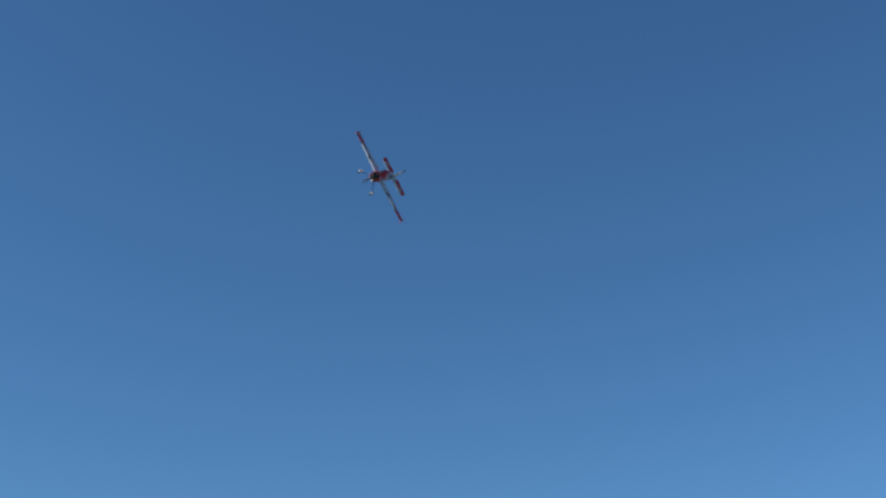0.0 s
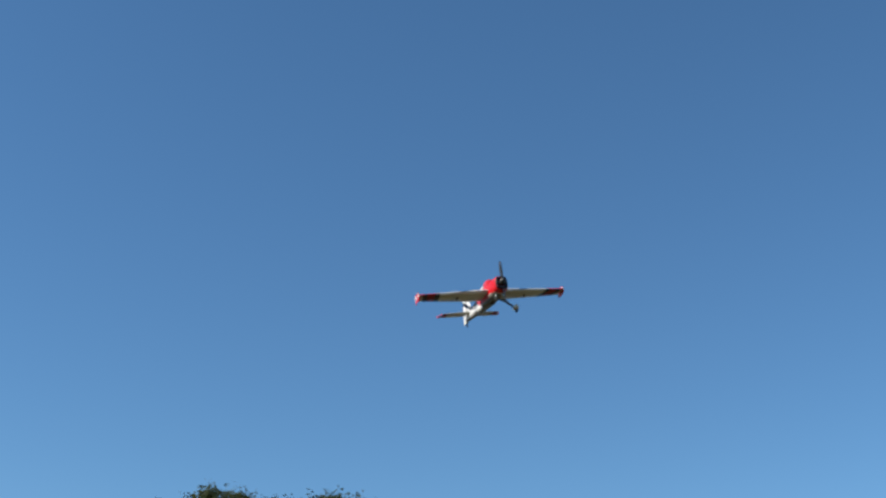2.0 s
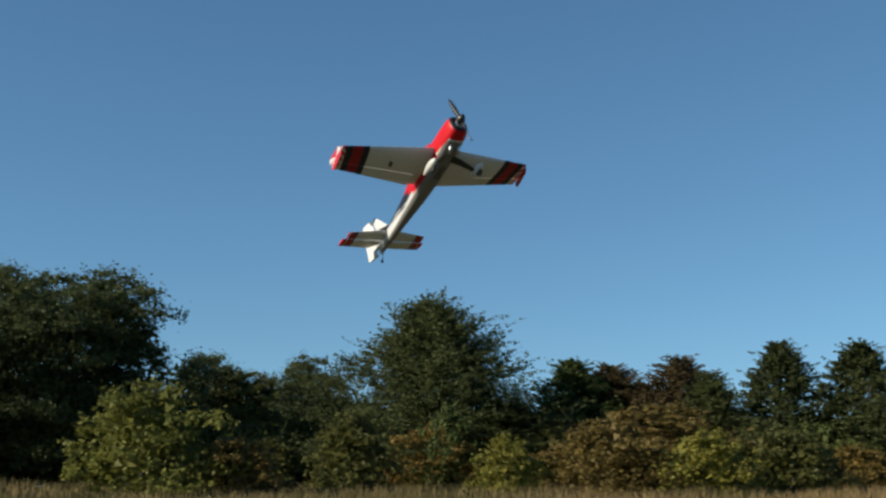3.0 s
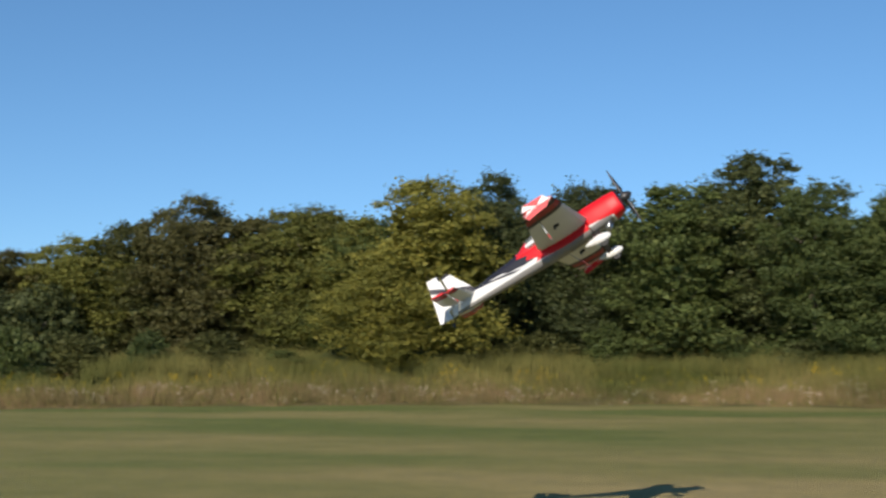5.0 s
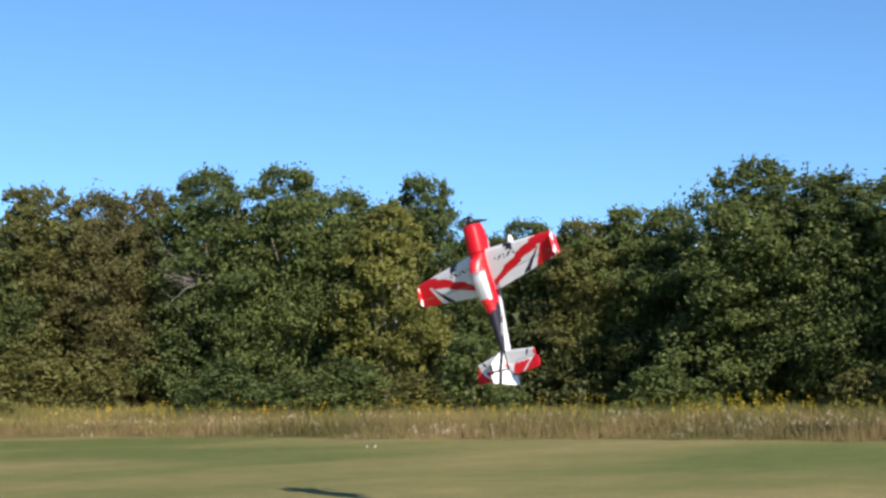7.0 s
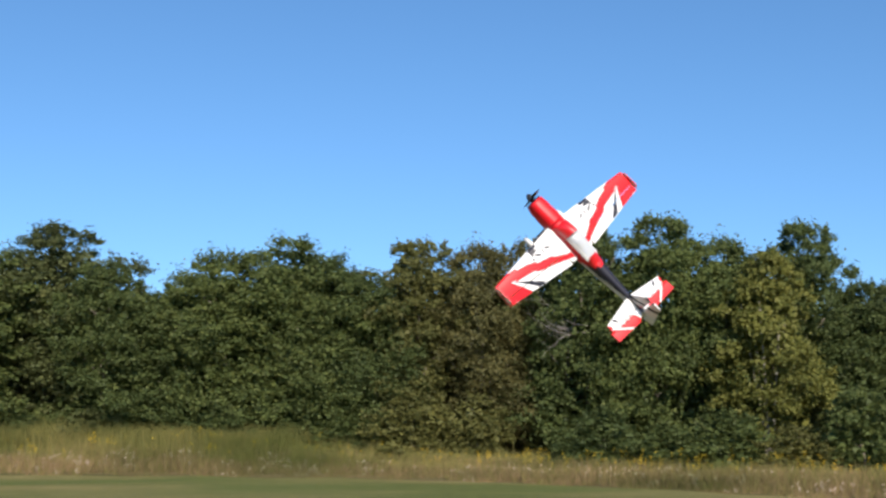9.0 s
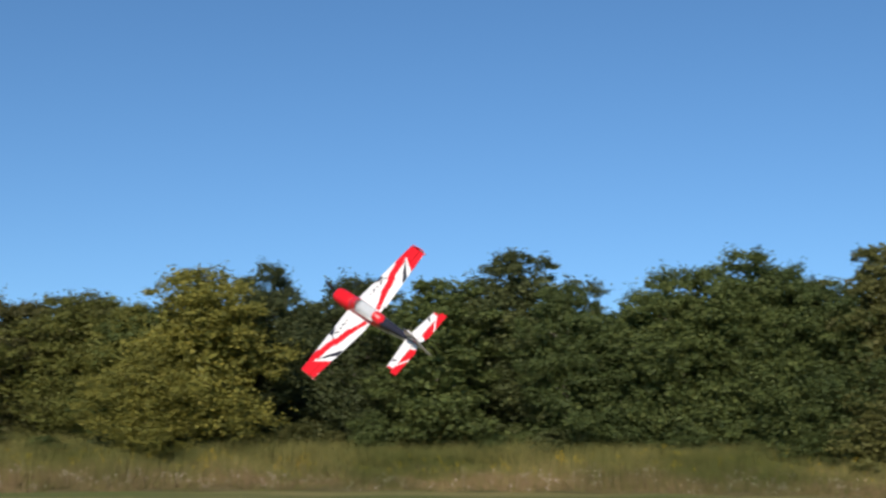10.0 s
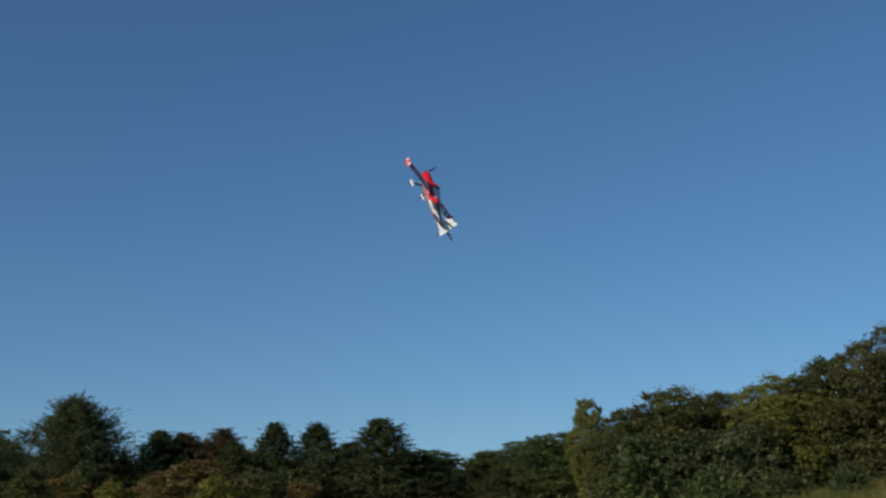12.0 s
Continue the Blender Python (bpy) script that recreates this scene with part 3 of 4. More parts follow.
# a dense low row closes the far end of the field
for i in range(24):
    f = i / 23
    plant(rnd.choice(["dark", "green", "olive"]), -91 + 27 * f + rnd.uniform(-1, 1), 3 + 66 * f, rnd.uniform(3.6, 4.4), rnd.uniform(4.6, 5.4), "bush")

for bx, by in ((-46.5, 64.5), (-43.6, 63.8), (-40.8, 64.2), (-38.0, 63.6), (-49.5, 66.5)):
    plant("green", bx, by, rnd.uniform(3.8, 4.4), 4.8, "bush")

# low growth under the wood's edge
for i in range(34):
    deg = -30 + i * 2.85
    if 22.5 < deg < 27 or (40 < deg < 54 and i % 3):
        continue                                       # dark hollows under the boughs
    r = edge_radius(deg) + (9.3 if deg < 22 else 9.8) + rnd.uniform(-1.2, 1.2)
    plant(rnd.choice(["green", "dark", "olive", "green"]), math.sin(radians(deg)) * r, math.cos(radians(deg)) * r, rnd.uniform(1.7, 3.6), rnd.uniform(2.2, 3.8), "bush")
for i in range(46):
    deg = -33 + i * 2.25
    r = edge_radius(deg) + 19 + rnd.uniform(-1.2, 1.2)
    plant(rnd.choice(["dark", "dark", "green"]), math.sin(radians(deg)) * r, math.cos(radians(deg)) * r, rnd.uniform(4.4, 5.4), rnd.uniform(4.2, 5.0), "bush")
for i in range(26):
    x, y = -56 - 26 * rnd.random(), 0.0
    y = 62 - (-56 - x) * 1.35 + rnd.uniform(-3, 3)
    plant(rnd.choice(["olive", "green", "rust", "brown", "dark"]), x, y, rnd.uniform(3.0, 4.4), rnd.uniform(2.4, 3.6), "bush")


# a bare, pale dead tree among the leaves
DEAD, _t, _b = material("bleached_wood", 0.85)
_t.links.new(mixed(_t, noise_of(_t, 4.0, 4.0, stretch=(3, 3, 0.7)), (0.13, 0.115, 0.10), (0.26, 0.24, 0.215)), _b.inputs["Base Color"])


def bent(g, start, way, length, r0, sag=0.0, steps=7):
    """A crooked tapering limb: its points and radii."""
    p, d = Vector(start), Vector(way).normalized()
    pts, radii = [tuple(p)], [r0]
    for k in range(steps):
        d = (d + Vector((g.uniform(-0.28, 0.28), g.uniform(-0.2, 0.2), g.uniform(-0.24, 0.24) - sag))).normalized()
        p = p + d * (length / steps)
        pts.append(tuple(p))
        radii.append(r0 * (1 - 0.88 * (k + 1) / steps))
    return pts, radii


def dead_tree(x, y, z_fork, spread, seed):
    g = random.Random(seed)
    z = rise(x, y)
    ob = empty("dead_tree", pose(x, y, z - 0.05), "leafless dead tree with pale bleached limbs", "tree")
    bm = bmesh.new()
    tube(bm, [(0.8, 2.6, 0), (0.6, 2.3, z_fork * 0.4), (0.2, 1.2, z_fork * 0.8), (0, 0, z_fork)], [0.11, 0.09, 0.06, 0.03], 8)
    part("trunk", bm, DEAD, ob)
    for i in range(8):
        side = -1 if i % 4 else 1
        bm = bmesh.new()
        pts, radii = bent(g, (0, 0, z_fork * g.uniform(0.86, 1.0)), (side, g.uniform(-0.45, -0.1), g.uniform(0.0, 0.6)), spread * g.uniform(0.45, 1.0), 0.024, 0.03)
        tube(bm, pts, radii, 6)
        for k in range(6):
            n = g.randrange(1, 6)
            q, r = bent(g, pts[n], (side * g.uniform(0.1, 1.0), g.uniform(-0.5, 0.3), g.uniform(-0.5, 1.0)), spread * g.uniform(0.12, 0.32), radii[n] * 0.6, 0.0, 4)
            tube(bm, q, r, 5)
        part("limb", bm, DEAD, ob)


dead_tree(24.3, 50.0, 6.5, 4.2, 3)

# ---------------------------------------------------------------- meadow
def blades(name, count, place, height, width, mat, lean=0.28, label="", category="grass"):
    """Upright tapering blades; place(g) gives a spot, height(g, x, y) a length."""
    g = random.Random(len(name) * 7 + count)
    vs = []
    for _ in range(count):
        x, y = place(g)
        for _ in range(7):
            bx, by = x + g.gauss(0, 0.16), y + g.gauss(0, 0.16)
            h = height(g, bx, by)
            a = g.uniform(0, 6.283)
            w = width * g.uniform(0.6, 1.3)
            dx, dy = math.cos(a) * w, math.sin(a) * w
            lx, ly = g.gauss(0, lean) * h, g.gauss(0, lean) * h
            z = rise(bx, by)
            vs += [(bx - dx, by - dy, z - 0.02), (bx + dx, by + dy, z - 0.02), (bx + lx, by + ly, z + h)]
    ob = new(name, fast_mesh(name, np.array(vs), 3, [mat]))
    return tagged(ob, label, category, "", "stuff")


def strip(lo, hi, d0, d1):
    """A spot between d0 and d1 metres beyond the mown edge, between two bearings."""
    def pick(g):
        deg = g.uniform(lo, hi)
        r = edge_radius(deg) + g.uniform(d0, d1) + 0.5 * math.sin(deg * 1.7)
        return math.sin(radians(deg)) * r, math.cos(radians(deg)) * r
    return pick


def wavy(low, high, ease=1.6):
    def h(g, x, y):
        over = max(0.0, math.hypot(x, y) - edge_radius(math.degrees(math.atan2(x, y))))
        return min(1.0, 0.3 + over / ease) * g.uniform(low, high) * (0.78 + 0.22 * math.sin(x * 0.31 + 1.3 * math.sin(y * 0.2)) + 0.2 * math.sin(x * 1.3 + y * 0.9))
    return h


blades("dry_grass", 17000, strip(-40, 72, 0.0, 6.5), wavy(0.2, 0.62), 0.010, TAN, 0.36, label="band of dry pinkish tan meadow grass beside the mown field", category="meadow grass")
blades("green_grass", 8500, strip(-36, 21, 2.5, 11.0), wavy(0.45, 1.0), 0.012, REEDY, 0.3, label="tall green meadow grass in front of the wood", category="meadow grass")
blades("green_grass", 6000, strip(20, 72, 2.0, 11.0), wavy(0.32, 0.68), 0.012, REEDY, 0.34, label="knee-high green meadow grass in front of the wood", category="meadow grass")
blades("field_grass", 21000, strip(-74, -24, 0.0, 44.0), wavy(0.14, 0.40), 0.014, FIELD, label="wide dry tan meadow rising towards far trees", category="meadow grass")
blades("mixed_grass", 7000, strip(-40, 72, 0.0, 5.0), wavy(0.2, 0.55), 0.011, REEDY, 0.36, "olive green tufts among the dry meadow grass", "meadow grass")


def heads(name, count, place, height, size, tall, mat, label):
    """Flower or seed heads: a loose plume of tiny flakes at the top of each stem."""
    g = random.Random(count)
    vs = []
    for _ in range(count):
        x, y = place(g)
        for _ in range(g.randrange(1, 5)):
            bx, by = x + g.gauss(0, 0.22), y + g.gauss(0, 0.22)
            z = rise(bx, by)
            h = height(g, bx, by)
            vs += [(bx - 0.004, by, z), (bx + 0.004, by, z), (bx, by, z + h)]
            for _ in range(12):
                c = Vector((bx + g.gauss(0, size * 0.8), by + g.gauss(0, size * 0.8), z + h + g.uniform(-tall, tall * 0.3)))
                for _ in range(3):
                    vs.append(tuple(c + Vector((g.gauss(0, size * 0.5), g.gauss(0, size * 0.5), g.gauss(0, size * 0.6)))))
    return tagged(new(name, fast_mesh(name, np.array(vs), 3, [mat])), label, "wildflowers", "", "stuff")


heads("goldenrod", 420, strip(-34, 70, 3.5, 9.0), wavy(0.5, 0.9), 0.035, 0.14, GOLD, "yellow goldenrod in flower in the tall grass")
heads("seed_heads", 330, strip(-30, 60, 0.4, 3.5), wavy(0.3, 0.6), 0.030, 0.07, FLUFF, "pale fluffy seed heads in the dry grass")


blades("tall_grass", 7000, strip(-27, 13, 6.0, 12.5), lambda g, x, y: g.uniform(0.75, 1.15) + 0.12 * math.sin(x * 0.5), 0.013, REEDY, 0.22, "tallest green grass standing close under the wood", "meadow grass")


def clumps(g):
    """Patches of green weeds in the wide meadow."""
    deg = -38 - 3.1 * g.randrange(0, 9) + g.gauss(0, 0.9)
    r = edge_radius(deg) + 2 + 5.0 * abs(math.sin(deg * 2.7)) + abs(g.gauss(0, 2.2))
    return math.sin(radians(deg)) * r, math.cos(radians(deg)) * r


blades("green_weeds", 1500, clumps, lambda g, x, y: g.uniform(0.18, 0.5), 0.018, HERB, 0.4, "patches of low green weeds in the dry meadow", "weeds")


def beside_edge(g):
    s = g.uniform(0, 1)
    return 27.5 + 1.5 * s + g.uniform(-0.1, 0.5), 20.9 - 1.5 * s + g.uniform(-0.1, 0.5)


blades("matted_weeds", 260, beside_edge, lambda g, x, y: g.uniform(0.15, 0.42), 0.016, WEED, 0.7, "dark matted clump of weeds lying at the meadow's edge", "weeds")

# small white pegs in the mown grass
PEG, _t, _b = material("white_plastic", 0.5)
_t.links.new(mixed(_t, noise_of(_t, 30.0, 3.0), (0.46, 0.45, 0.40), (0.62, 0.61, 0.57)), _b.inputs["Base Color"])
for px, py in ((17.47, 26.48), (17.62, 26.33)):
    peg = empty("ground_peg", pose(px, py, 0.0), "small white plastic peg standing in the mown grass", "peg", "pegs in the grass")
    bm = bmesh.new()
    tube(bm, [(0, 0, -0.02), (0, 0, 0.03), (0.002, 0, 0.06)], [0.010, 0.010, 0.008], 8)
    part("stake", bm, PEG, peg)
    bm = bmesh.new()
    tube(bm, [(0.002, 0, 0.058), (0.003, 0, 0.07), (0.003, 0, 0.08)], [0.018, 0.017, 0.007], 10)
    part("cap", bm, PEG, peg)


# ---------------------------------------------------------------- the model aircraft
plane = empty("model_airplane", Matrix(), "red, white and black aerobatic model airplane with black propeller, flying nose-high", "model airplane")
STATIONS = [  # x, half width, top, bottom
    (0.56, 0.072, 0.075, -0.08), (0.53, 0.095, 0.098, -0.108), (0.45, 0.104, 0.106, -0.122), (0.30, 0.106, 0.116, -0.132), (0.12, 0.102, 0.122, -0.136), (-0.10, 0.096, 0.124, -0.132),
    (-0.32, 0.084, 0.122, -0.118), (-0.48, 0.071, 0.118, -0.104), (-0.75, 0.051, 0.102, -0.074), (-1.0, 0.036, 0.088, -0.045), (-1.2, 0.022, 0.078, -0.024), (-1.24, 0.014, 0.07, -0.02)]


def fuselage_at(x):
    xs = [s[0] for s in STATIONS][::-1]
    return [float(np.interp(x, xs, [s[k] for s in STATIONS][::-1])) for k in (1, 2, 3)]


def body_ring(x, n=28):
    w, top, bot = fuselage_at(x)
    pts = []
    for k in range(n):
        a = 2 * math.pi * k / n
        c, s = math.cos(a), math.sin(a)
        e = 0.62
        y = w * math.copysign(abs(c) ** e, c)
        mid, hh = (top + bot) / 2, (top - bot) / 2
        pts.append((x, y, mid + hh * math.copysign(abs(s) ** (0.8 if s > 0 else 0.55), s)))
    return pts


def body_pattern(x, y, z):
    # height on the side, 0 at the belly and 1 on the spine, from the tapering outline
    back = (x * -1.0 - 0.1).clip(0, 1.2)
    bot = back * 0.103 - 0.135
    top = back * -0.044 + 0.124
    f = (z - bot) / (top - bot)
    edge = f * -0.24 - 0.26 + (f * 21.0).op("SINE") * 0.03
    red = x.above(edge).both(f.above((x * -1.0).clip(0, 1) * 0.25 + 0.16))
    chin = f.below(x * -0.6 + 0.40).both(x.above(0.20)).both(x.below(0.44))
    red = red.both(chin.no())
    lip = x.above(0.42).both(f.below(0.9))
    red = red.either(lip.both(chin.no()))
    slash = x.below(edge).both(x.above(edge - 0.15 - (f - 0.45).clip(0, 1) * 0.6)).both(f.above(0.40))
    slash = slash.either((x + 0.80 + (f - 0.7) * 0.75).size().below(0.045).both(f.above(0.34)))
    slash = slash.either(f.above(0.90).both(x.below(edge)))
    slash = slash.either(x.above(0.542))
    grey = f.below(0.20).both(x.above(-1.19)).both(x.below(0.42))
    return red.both(slash.no()), slash, grey


BODY = livery("fuselage_film", body_pattern)
bm = bmesh.new()
loft(bm, [body_ring(0.195 - i * 1.435 / 70) for i in range(71)])
fuselage = part("fuselage", bm, BODY, plane, "red fuselage with black slash and white tail")
bm = bmesh.new()
loft(bm, [body_ring(x) for x in np.linspace(0.20, 0.535, 16)] + [[(0.56, p[1] * 0.86, p[2] * 0.86) for p in body_ring(0.535)], [(0.562, p[1] * 0.6, p[2] * 0.6) for p in body_ring(0.535)], [(0.50, p[1] * 0.58, p[2] * 0.58) for p in body_ring(0.535)]])
cowl = part("cowl", bm, BODY, plane, "glossy red engine cowl with white chin")
bm = bmesh.new()
for s in (-1, 1):
    tube(bm, [(0.50, 0.0, 0.0), (0.515, s * 0.06, 0), (0.515, s * 0.078, 0)], [0.03, 0.035, 0.02], 10)
tube(bm, [(0.40, 0, 0.0), (0.575, 0, 0)], [0.045, 0.03], 12)
part("engine", bm, ALU, cowl, "grey metal engine behind the cowl ring")
for s in (-1, 1):
    bm = bmesh.new()
    tube(bm, [(0.38, s * 0.045, -0.115), (0.34, s * 0.045, -0.155), (0.30, s * 0.045, -0.16)], [0.016, 0.016, 0.014], 8)
    part("exhaust", bm, ALU, cowl, "metal exhaust stub")
for i in range(6):
    bm = bmesh.new()
    bmesh.ops.create_cube(bm, size=1, matrix=Matrix.Translation((0.10 - i * 0.028, 0.0, fuselage_at(0.1)[2] - 0.001)) @ Matrix.Diagonal((0.012, 0.07, 0.006, 1)))
    part("cooling_slot", bm, BLACK, fuselage, smooth=False)

# canopy: clear bubble on a white and red hatch
bm = bmesh.new()


def canopy_ring(s, n=15, lift=0.0):
    x = 0.16 - 0.60 * s
    w, top, bot = fuselage_at(x)
    h = 0.105 * (math.sin(math.pi * min(1, s ** 0.72)) ** 0.75 if 0 < s < 1 else 0.0) + 0.004
    return [(x, (w * 0.9 + lift) * math.cos(math.pi * k / (n - 1)), top - 0.045 + (h + 0.045 + lift) * math.sin(math.pi * k / (n - 1))) for k in range(n)]


loft(bm, [canopy_ring(s) for s in np.linspace(0.30, 0.86, 15)], close=False)
part("canopy", bm, GLASS, plane, "clear canopy bubble")
bm = bmesh.new()
loft(bm, [canopy_ring(s) for s in np.linspace(0.0, 0.30, 8)], close=False)
part("hatch", bm, RED, plane, "red hatch ahead of the canopy")
bm = bmesh.new()
loft(bm, [canopy_ring(s, lift=0.003) for s in np.linspace(0.84, 1.06, 8)], close=False)
part("turtle_deck", bm, RED, plane)
bm = bmesh.new()
loft(bm, [[(x, y, fuselage_at(x)[1] + 0.008 + z) for y, z in ((-0.088, -0.03), (-0.074, 0.5 * k), (-0.04, k), (0.04, k), (0.074, 0.5 * k), (0.088, -0.03))] for x, k in ((0.03, 0.004), (-0.02, 0.035), (-0.09, 0.052), (-0.15, 0.046), (-0.20, 0.03), (-0.26, 0.022), (-0.33, 0.012), (-0.36, 0.004))], close=False)
part("cockpit_floor", bm, WHITE, plane, "white cockpit tray under the canopy")


# lifting surfaces
def profile_ring(le, te, z, thick, y, x0=0.0, x1=1.0, n=9, vertical=False):
    """A closed aerofoil ring between two chord fractions."""
    def half(f):
        return thick * 0.5 * (2.6 * math.sqrt(max(f, 0)) - 2.2 * f - 0.4 * f * f) + 0.0015
    fs = [x0 + (x1 - x0) * i / (n - 1) for i in range(n)]
    up = [(le + (te - le) * f, half(f)) for f in fs]
    dn = [(le + (te - le) * f, -half(f)) for f in fs[::-1]]
    if vertical:
        return [(x, t, z) for x, t in up + dn]
    return [(x, y, z + t) for x, t in up + dn]


SPAN = 1.072        # half the wing span


def wing_le(s):
    return 0.235 - 0.10 * s


def wing_te(s):
    return -0.285 + 0.15 * s


def wing_pattern(x, y, z):
    s = y.size() / SPAN
    le = s * -0.10 + 0.235
    f = (le - x) / (s * -0.25 + 0.52)
    low = z.below(0.002)
    u = s + (f - 0.5) * 0.05
    # underside: a red stripe in a black band, red and white tip
    band = u.above(0.71).both(u.below(0.94))
    stripe = u.above(0.775).both(u.below(0.875))
    u_red = stripe.either(s.above(0.95).both((f + s * 3.0).wave(26.0).above(0.0)))
    u_black = band - stripe * 0.5                                   # red stripe half blackened: the underside's shade is put into its colour
    # top: red tip split by a white and black arrowhead, curved red sweep, black patch and script near the leading edge
    g = ((f - 0.32) / 0.68).clip(0, 1)
    ragged = (f * 25.0).op("SINE") * 0.012 + (f * 61.0 + s * 20.0).op("SINE") * 0.007
    arrow = f.above(0.32).both(s.below(g * -0.12 + 0.845)).both(s.above(g * -0.31 + 0.845))
    dark = arrow.both(s.below(g * -0.205 + 0.838)).both(s.above(g * -0.30 + 0.838 + (g * 19.0).op("SINE") * 0.008))
    tip = s.above(g * -0.12 + 0.82 + ragged)
    run = (s - 0.08).clip(0, 1).op("POWER", 1.25)
    off = f - (run * -0.98 + 0.84)
    sweep = (off + ragged * 2.0).size().below(s * 0.17 + 0.055).both(s.above(0.10))
    patch = s.above(0.35).both(s.below(0.47)).both((f - (s - 0.35) * 0.9 + ragged * 3.0).size().below(0.10))
    script = s.above(0.20).both(s.below(0.52)).both((f - 0.30 - (s * 38.0).op("SINE") * 0.03).size().below(0.055))
    script = script.both(((s * 95.0 + f * 24.0).op("SINE") + (f * 51.0 + s * 61.0).op("SINE") * 0.9).above(0.25))
    t_red = tip.either(sweep).both(arrow.no())
    t_black = dark.either(patch.either(script).both(sweep.no()).both(tip.no()))
    red = low.both(u_red).either(low.no().both(t_red))
    black = low.both(u_black).either(low.no().both(t_black))
    return red, black, None


WING = livery("wing_film", wing_pattern)
for side, sg in (("left", 1), ("right", -1)):
    hinge = 0.70
    ss = [0.09 + 0.91 * i / 64 for i in range(65)]
    bm = bmesh.new()
    # fixed panel: full chord at the root, ahead of the hinge beyond it
    loft(bm, [profile_ring(wing_le(s), wing_te(s), 0.0, 0.085 - 0.045 * s, sg * s * SPAN, 0.0, hinge if s > 0.165 else 0.985, 12) for s in ss])
    bmesh.ops.recalc_face_normals(bm, faces=bm.faces)
    wing = part("wing", bm, WING, plane, "white wing with red sweep, black marks and red tip", smooth=False)
    hx = wing_le(0.6) + (wing_te(0.6) - wing_le(0.6)) * hinge
    bm = bmesh.new()
    loft(bm, [profile_ring(wing_le(s), wing_te(s) - 0.012, 0.0, 0.085 - 0.045 * s, sg * s * SPAN, hinge + 0.001, 1.0, 5) for s in [0.172 + 0.82 * i / 56 for i in range(57)]])
    bmesh.ops.recalc_face_normals(bm, faces=bm.faces)
    bmesh.ops.translate(bm, verts=bm.verts, vec=(-hx, 0, 0))
    ail = part("aileron", bm, livery("aileron_film", wing_pattern, (hx, 0, 0)), plane, smooth=False)
    ail.location = (hx, 0, 0)
    if side == "left":
        AILERON_L = ail
    else:
        AILERON_R = ail
    bm = bmesh.new()
    tube(bm, [(wing_le(0.45) - 0.2, sg * 0.5, -0.02), (wing_le(0.45) - 0.215, sg * 0.5, -0.055)], [0.012, 0.008], 6)
    bmesh.ops.create_cube(bm, size=1, matrix=Matrix.Translation((wing_le(0.45) - 0.19, sg * 0.5, -0.034)) @ Matrix.Diagonal((0.05, 0.024, 0.02, 1)))
    part("servo", bm, BLACK, wing, "black aileron servo and arm", smooth=False)
    # upright tip plate
    bm = bmesh.new()
    outline = [(0.115, -0.012), (0.08, 0.05), (-0.105, 0.062), (-0.135, 0.018), (-0.09, 0.0), (-0.135, -0.03), (-0.115, -0.066), (0.065, -0.052)]
    plate = [[(x, sg * (SPAN + 0.001 + o), z) for x, z in outline] for o in (0.0, 0.008)]
    vs = [[bm.verts.new(p) for p in r] for r in plate]
    n = len(outline)
    for a in range(n):
        f = bm.faces.new((vs[0][a], vs[0][(a + 1) % n], vs[1][(a + 1) % n], vs[1][a]))
    for r in vs:
        hub = bm.verts.new(((0.0), r[0].co.y, 0.0))
        for a in range(n):
            f = bm.faces.new((r[a], r[(a + 1) % n], hub))
            f.material_index = 1 if a in (0, 2, 4) else 0
    bmesh.ops.recalc_face_normals(bm, faces=bm.faces)
    part("tip_plate", bm, [RED, WHITE], wing, "red and white upright wing tip plate", smooth=False)


def tail_pattern(x, y, z):
    s = y.size() / 0.465
    low = z.below(0.059)
    u_red = (s - 0.83).size().below(0.03).either(s.above(0.93))
    u_black = (s - 0.83).size().below(0.085).both(u_red.no())
    rag = (x * 90.0).op("SINE") * 0.012 + (s * 40.0 + x * 55.0).op("SINE") * 0.012
    tip = s.above((x + 1.0) * 1.1 + 0.98 + rag)                   # red outer corner
    back = x.below(rag * 0.5 - 1.128 - (s - 0.20).clip(0, 1) * 0.012).both(s.above((x + 1.25) * 0.8 + 0.16))    # red elevator
    flash = (s - 0.70 - (x + 1.18) * 2.6).size().below(0.035).both(x.below(-1.10))
    t_red = tip.either(back).both(flash.no())
    t_black = (s - 0.72 - (x + 1.05) * 1.6 + rag).size().below(0.028).both(x.above(-1.085)).both(x.below(-1.02))
    return low.both(u_red).either(low.no().both(t_red)), low.both(u_black).either(low.no().both(t_black)), None


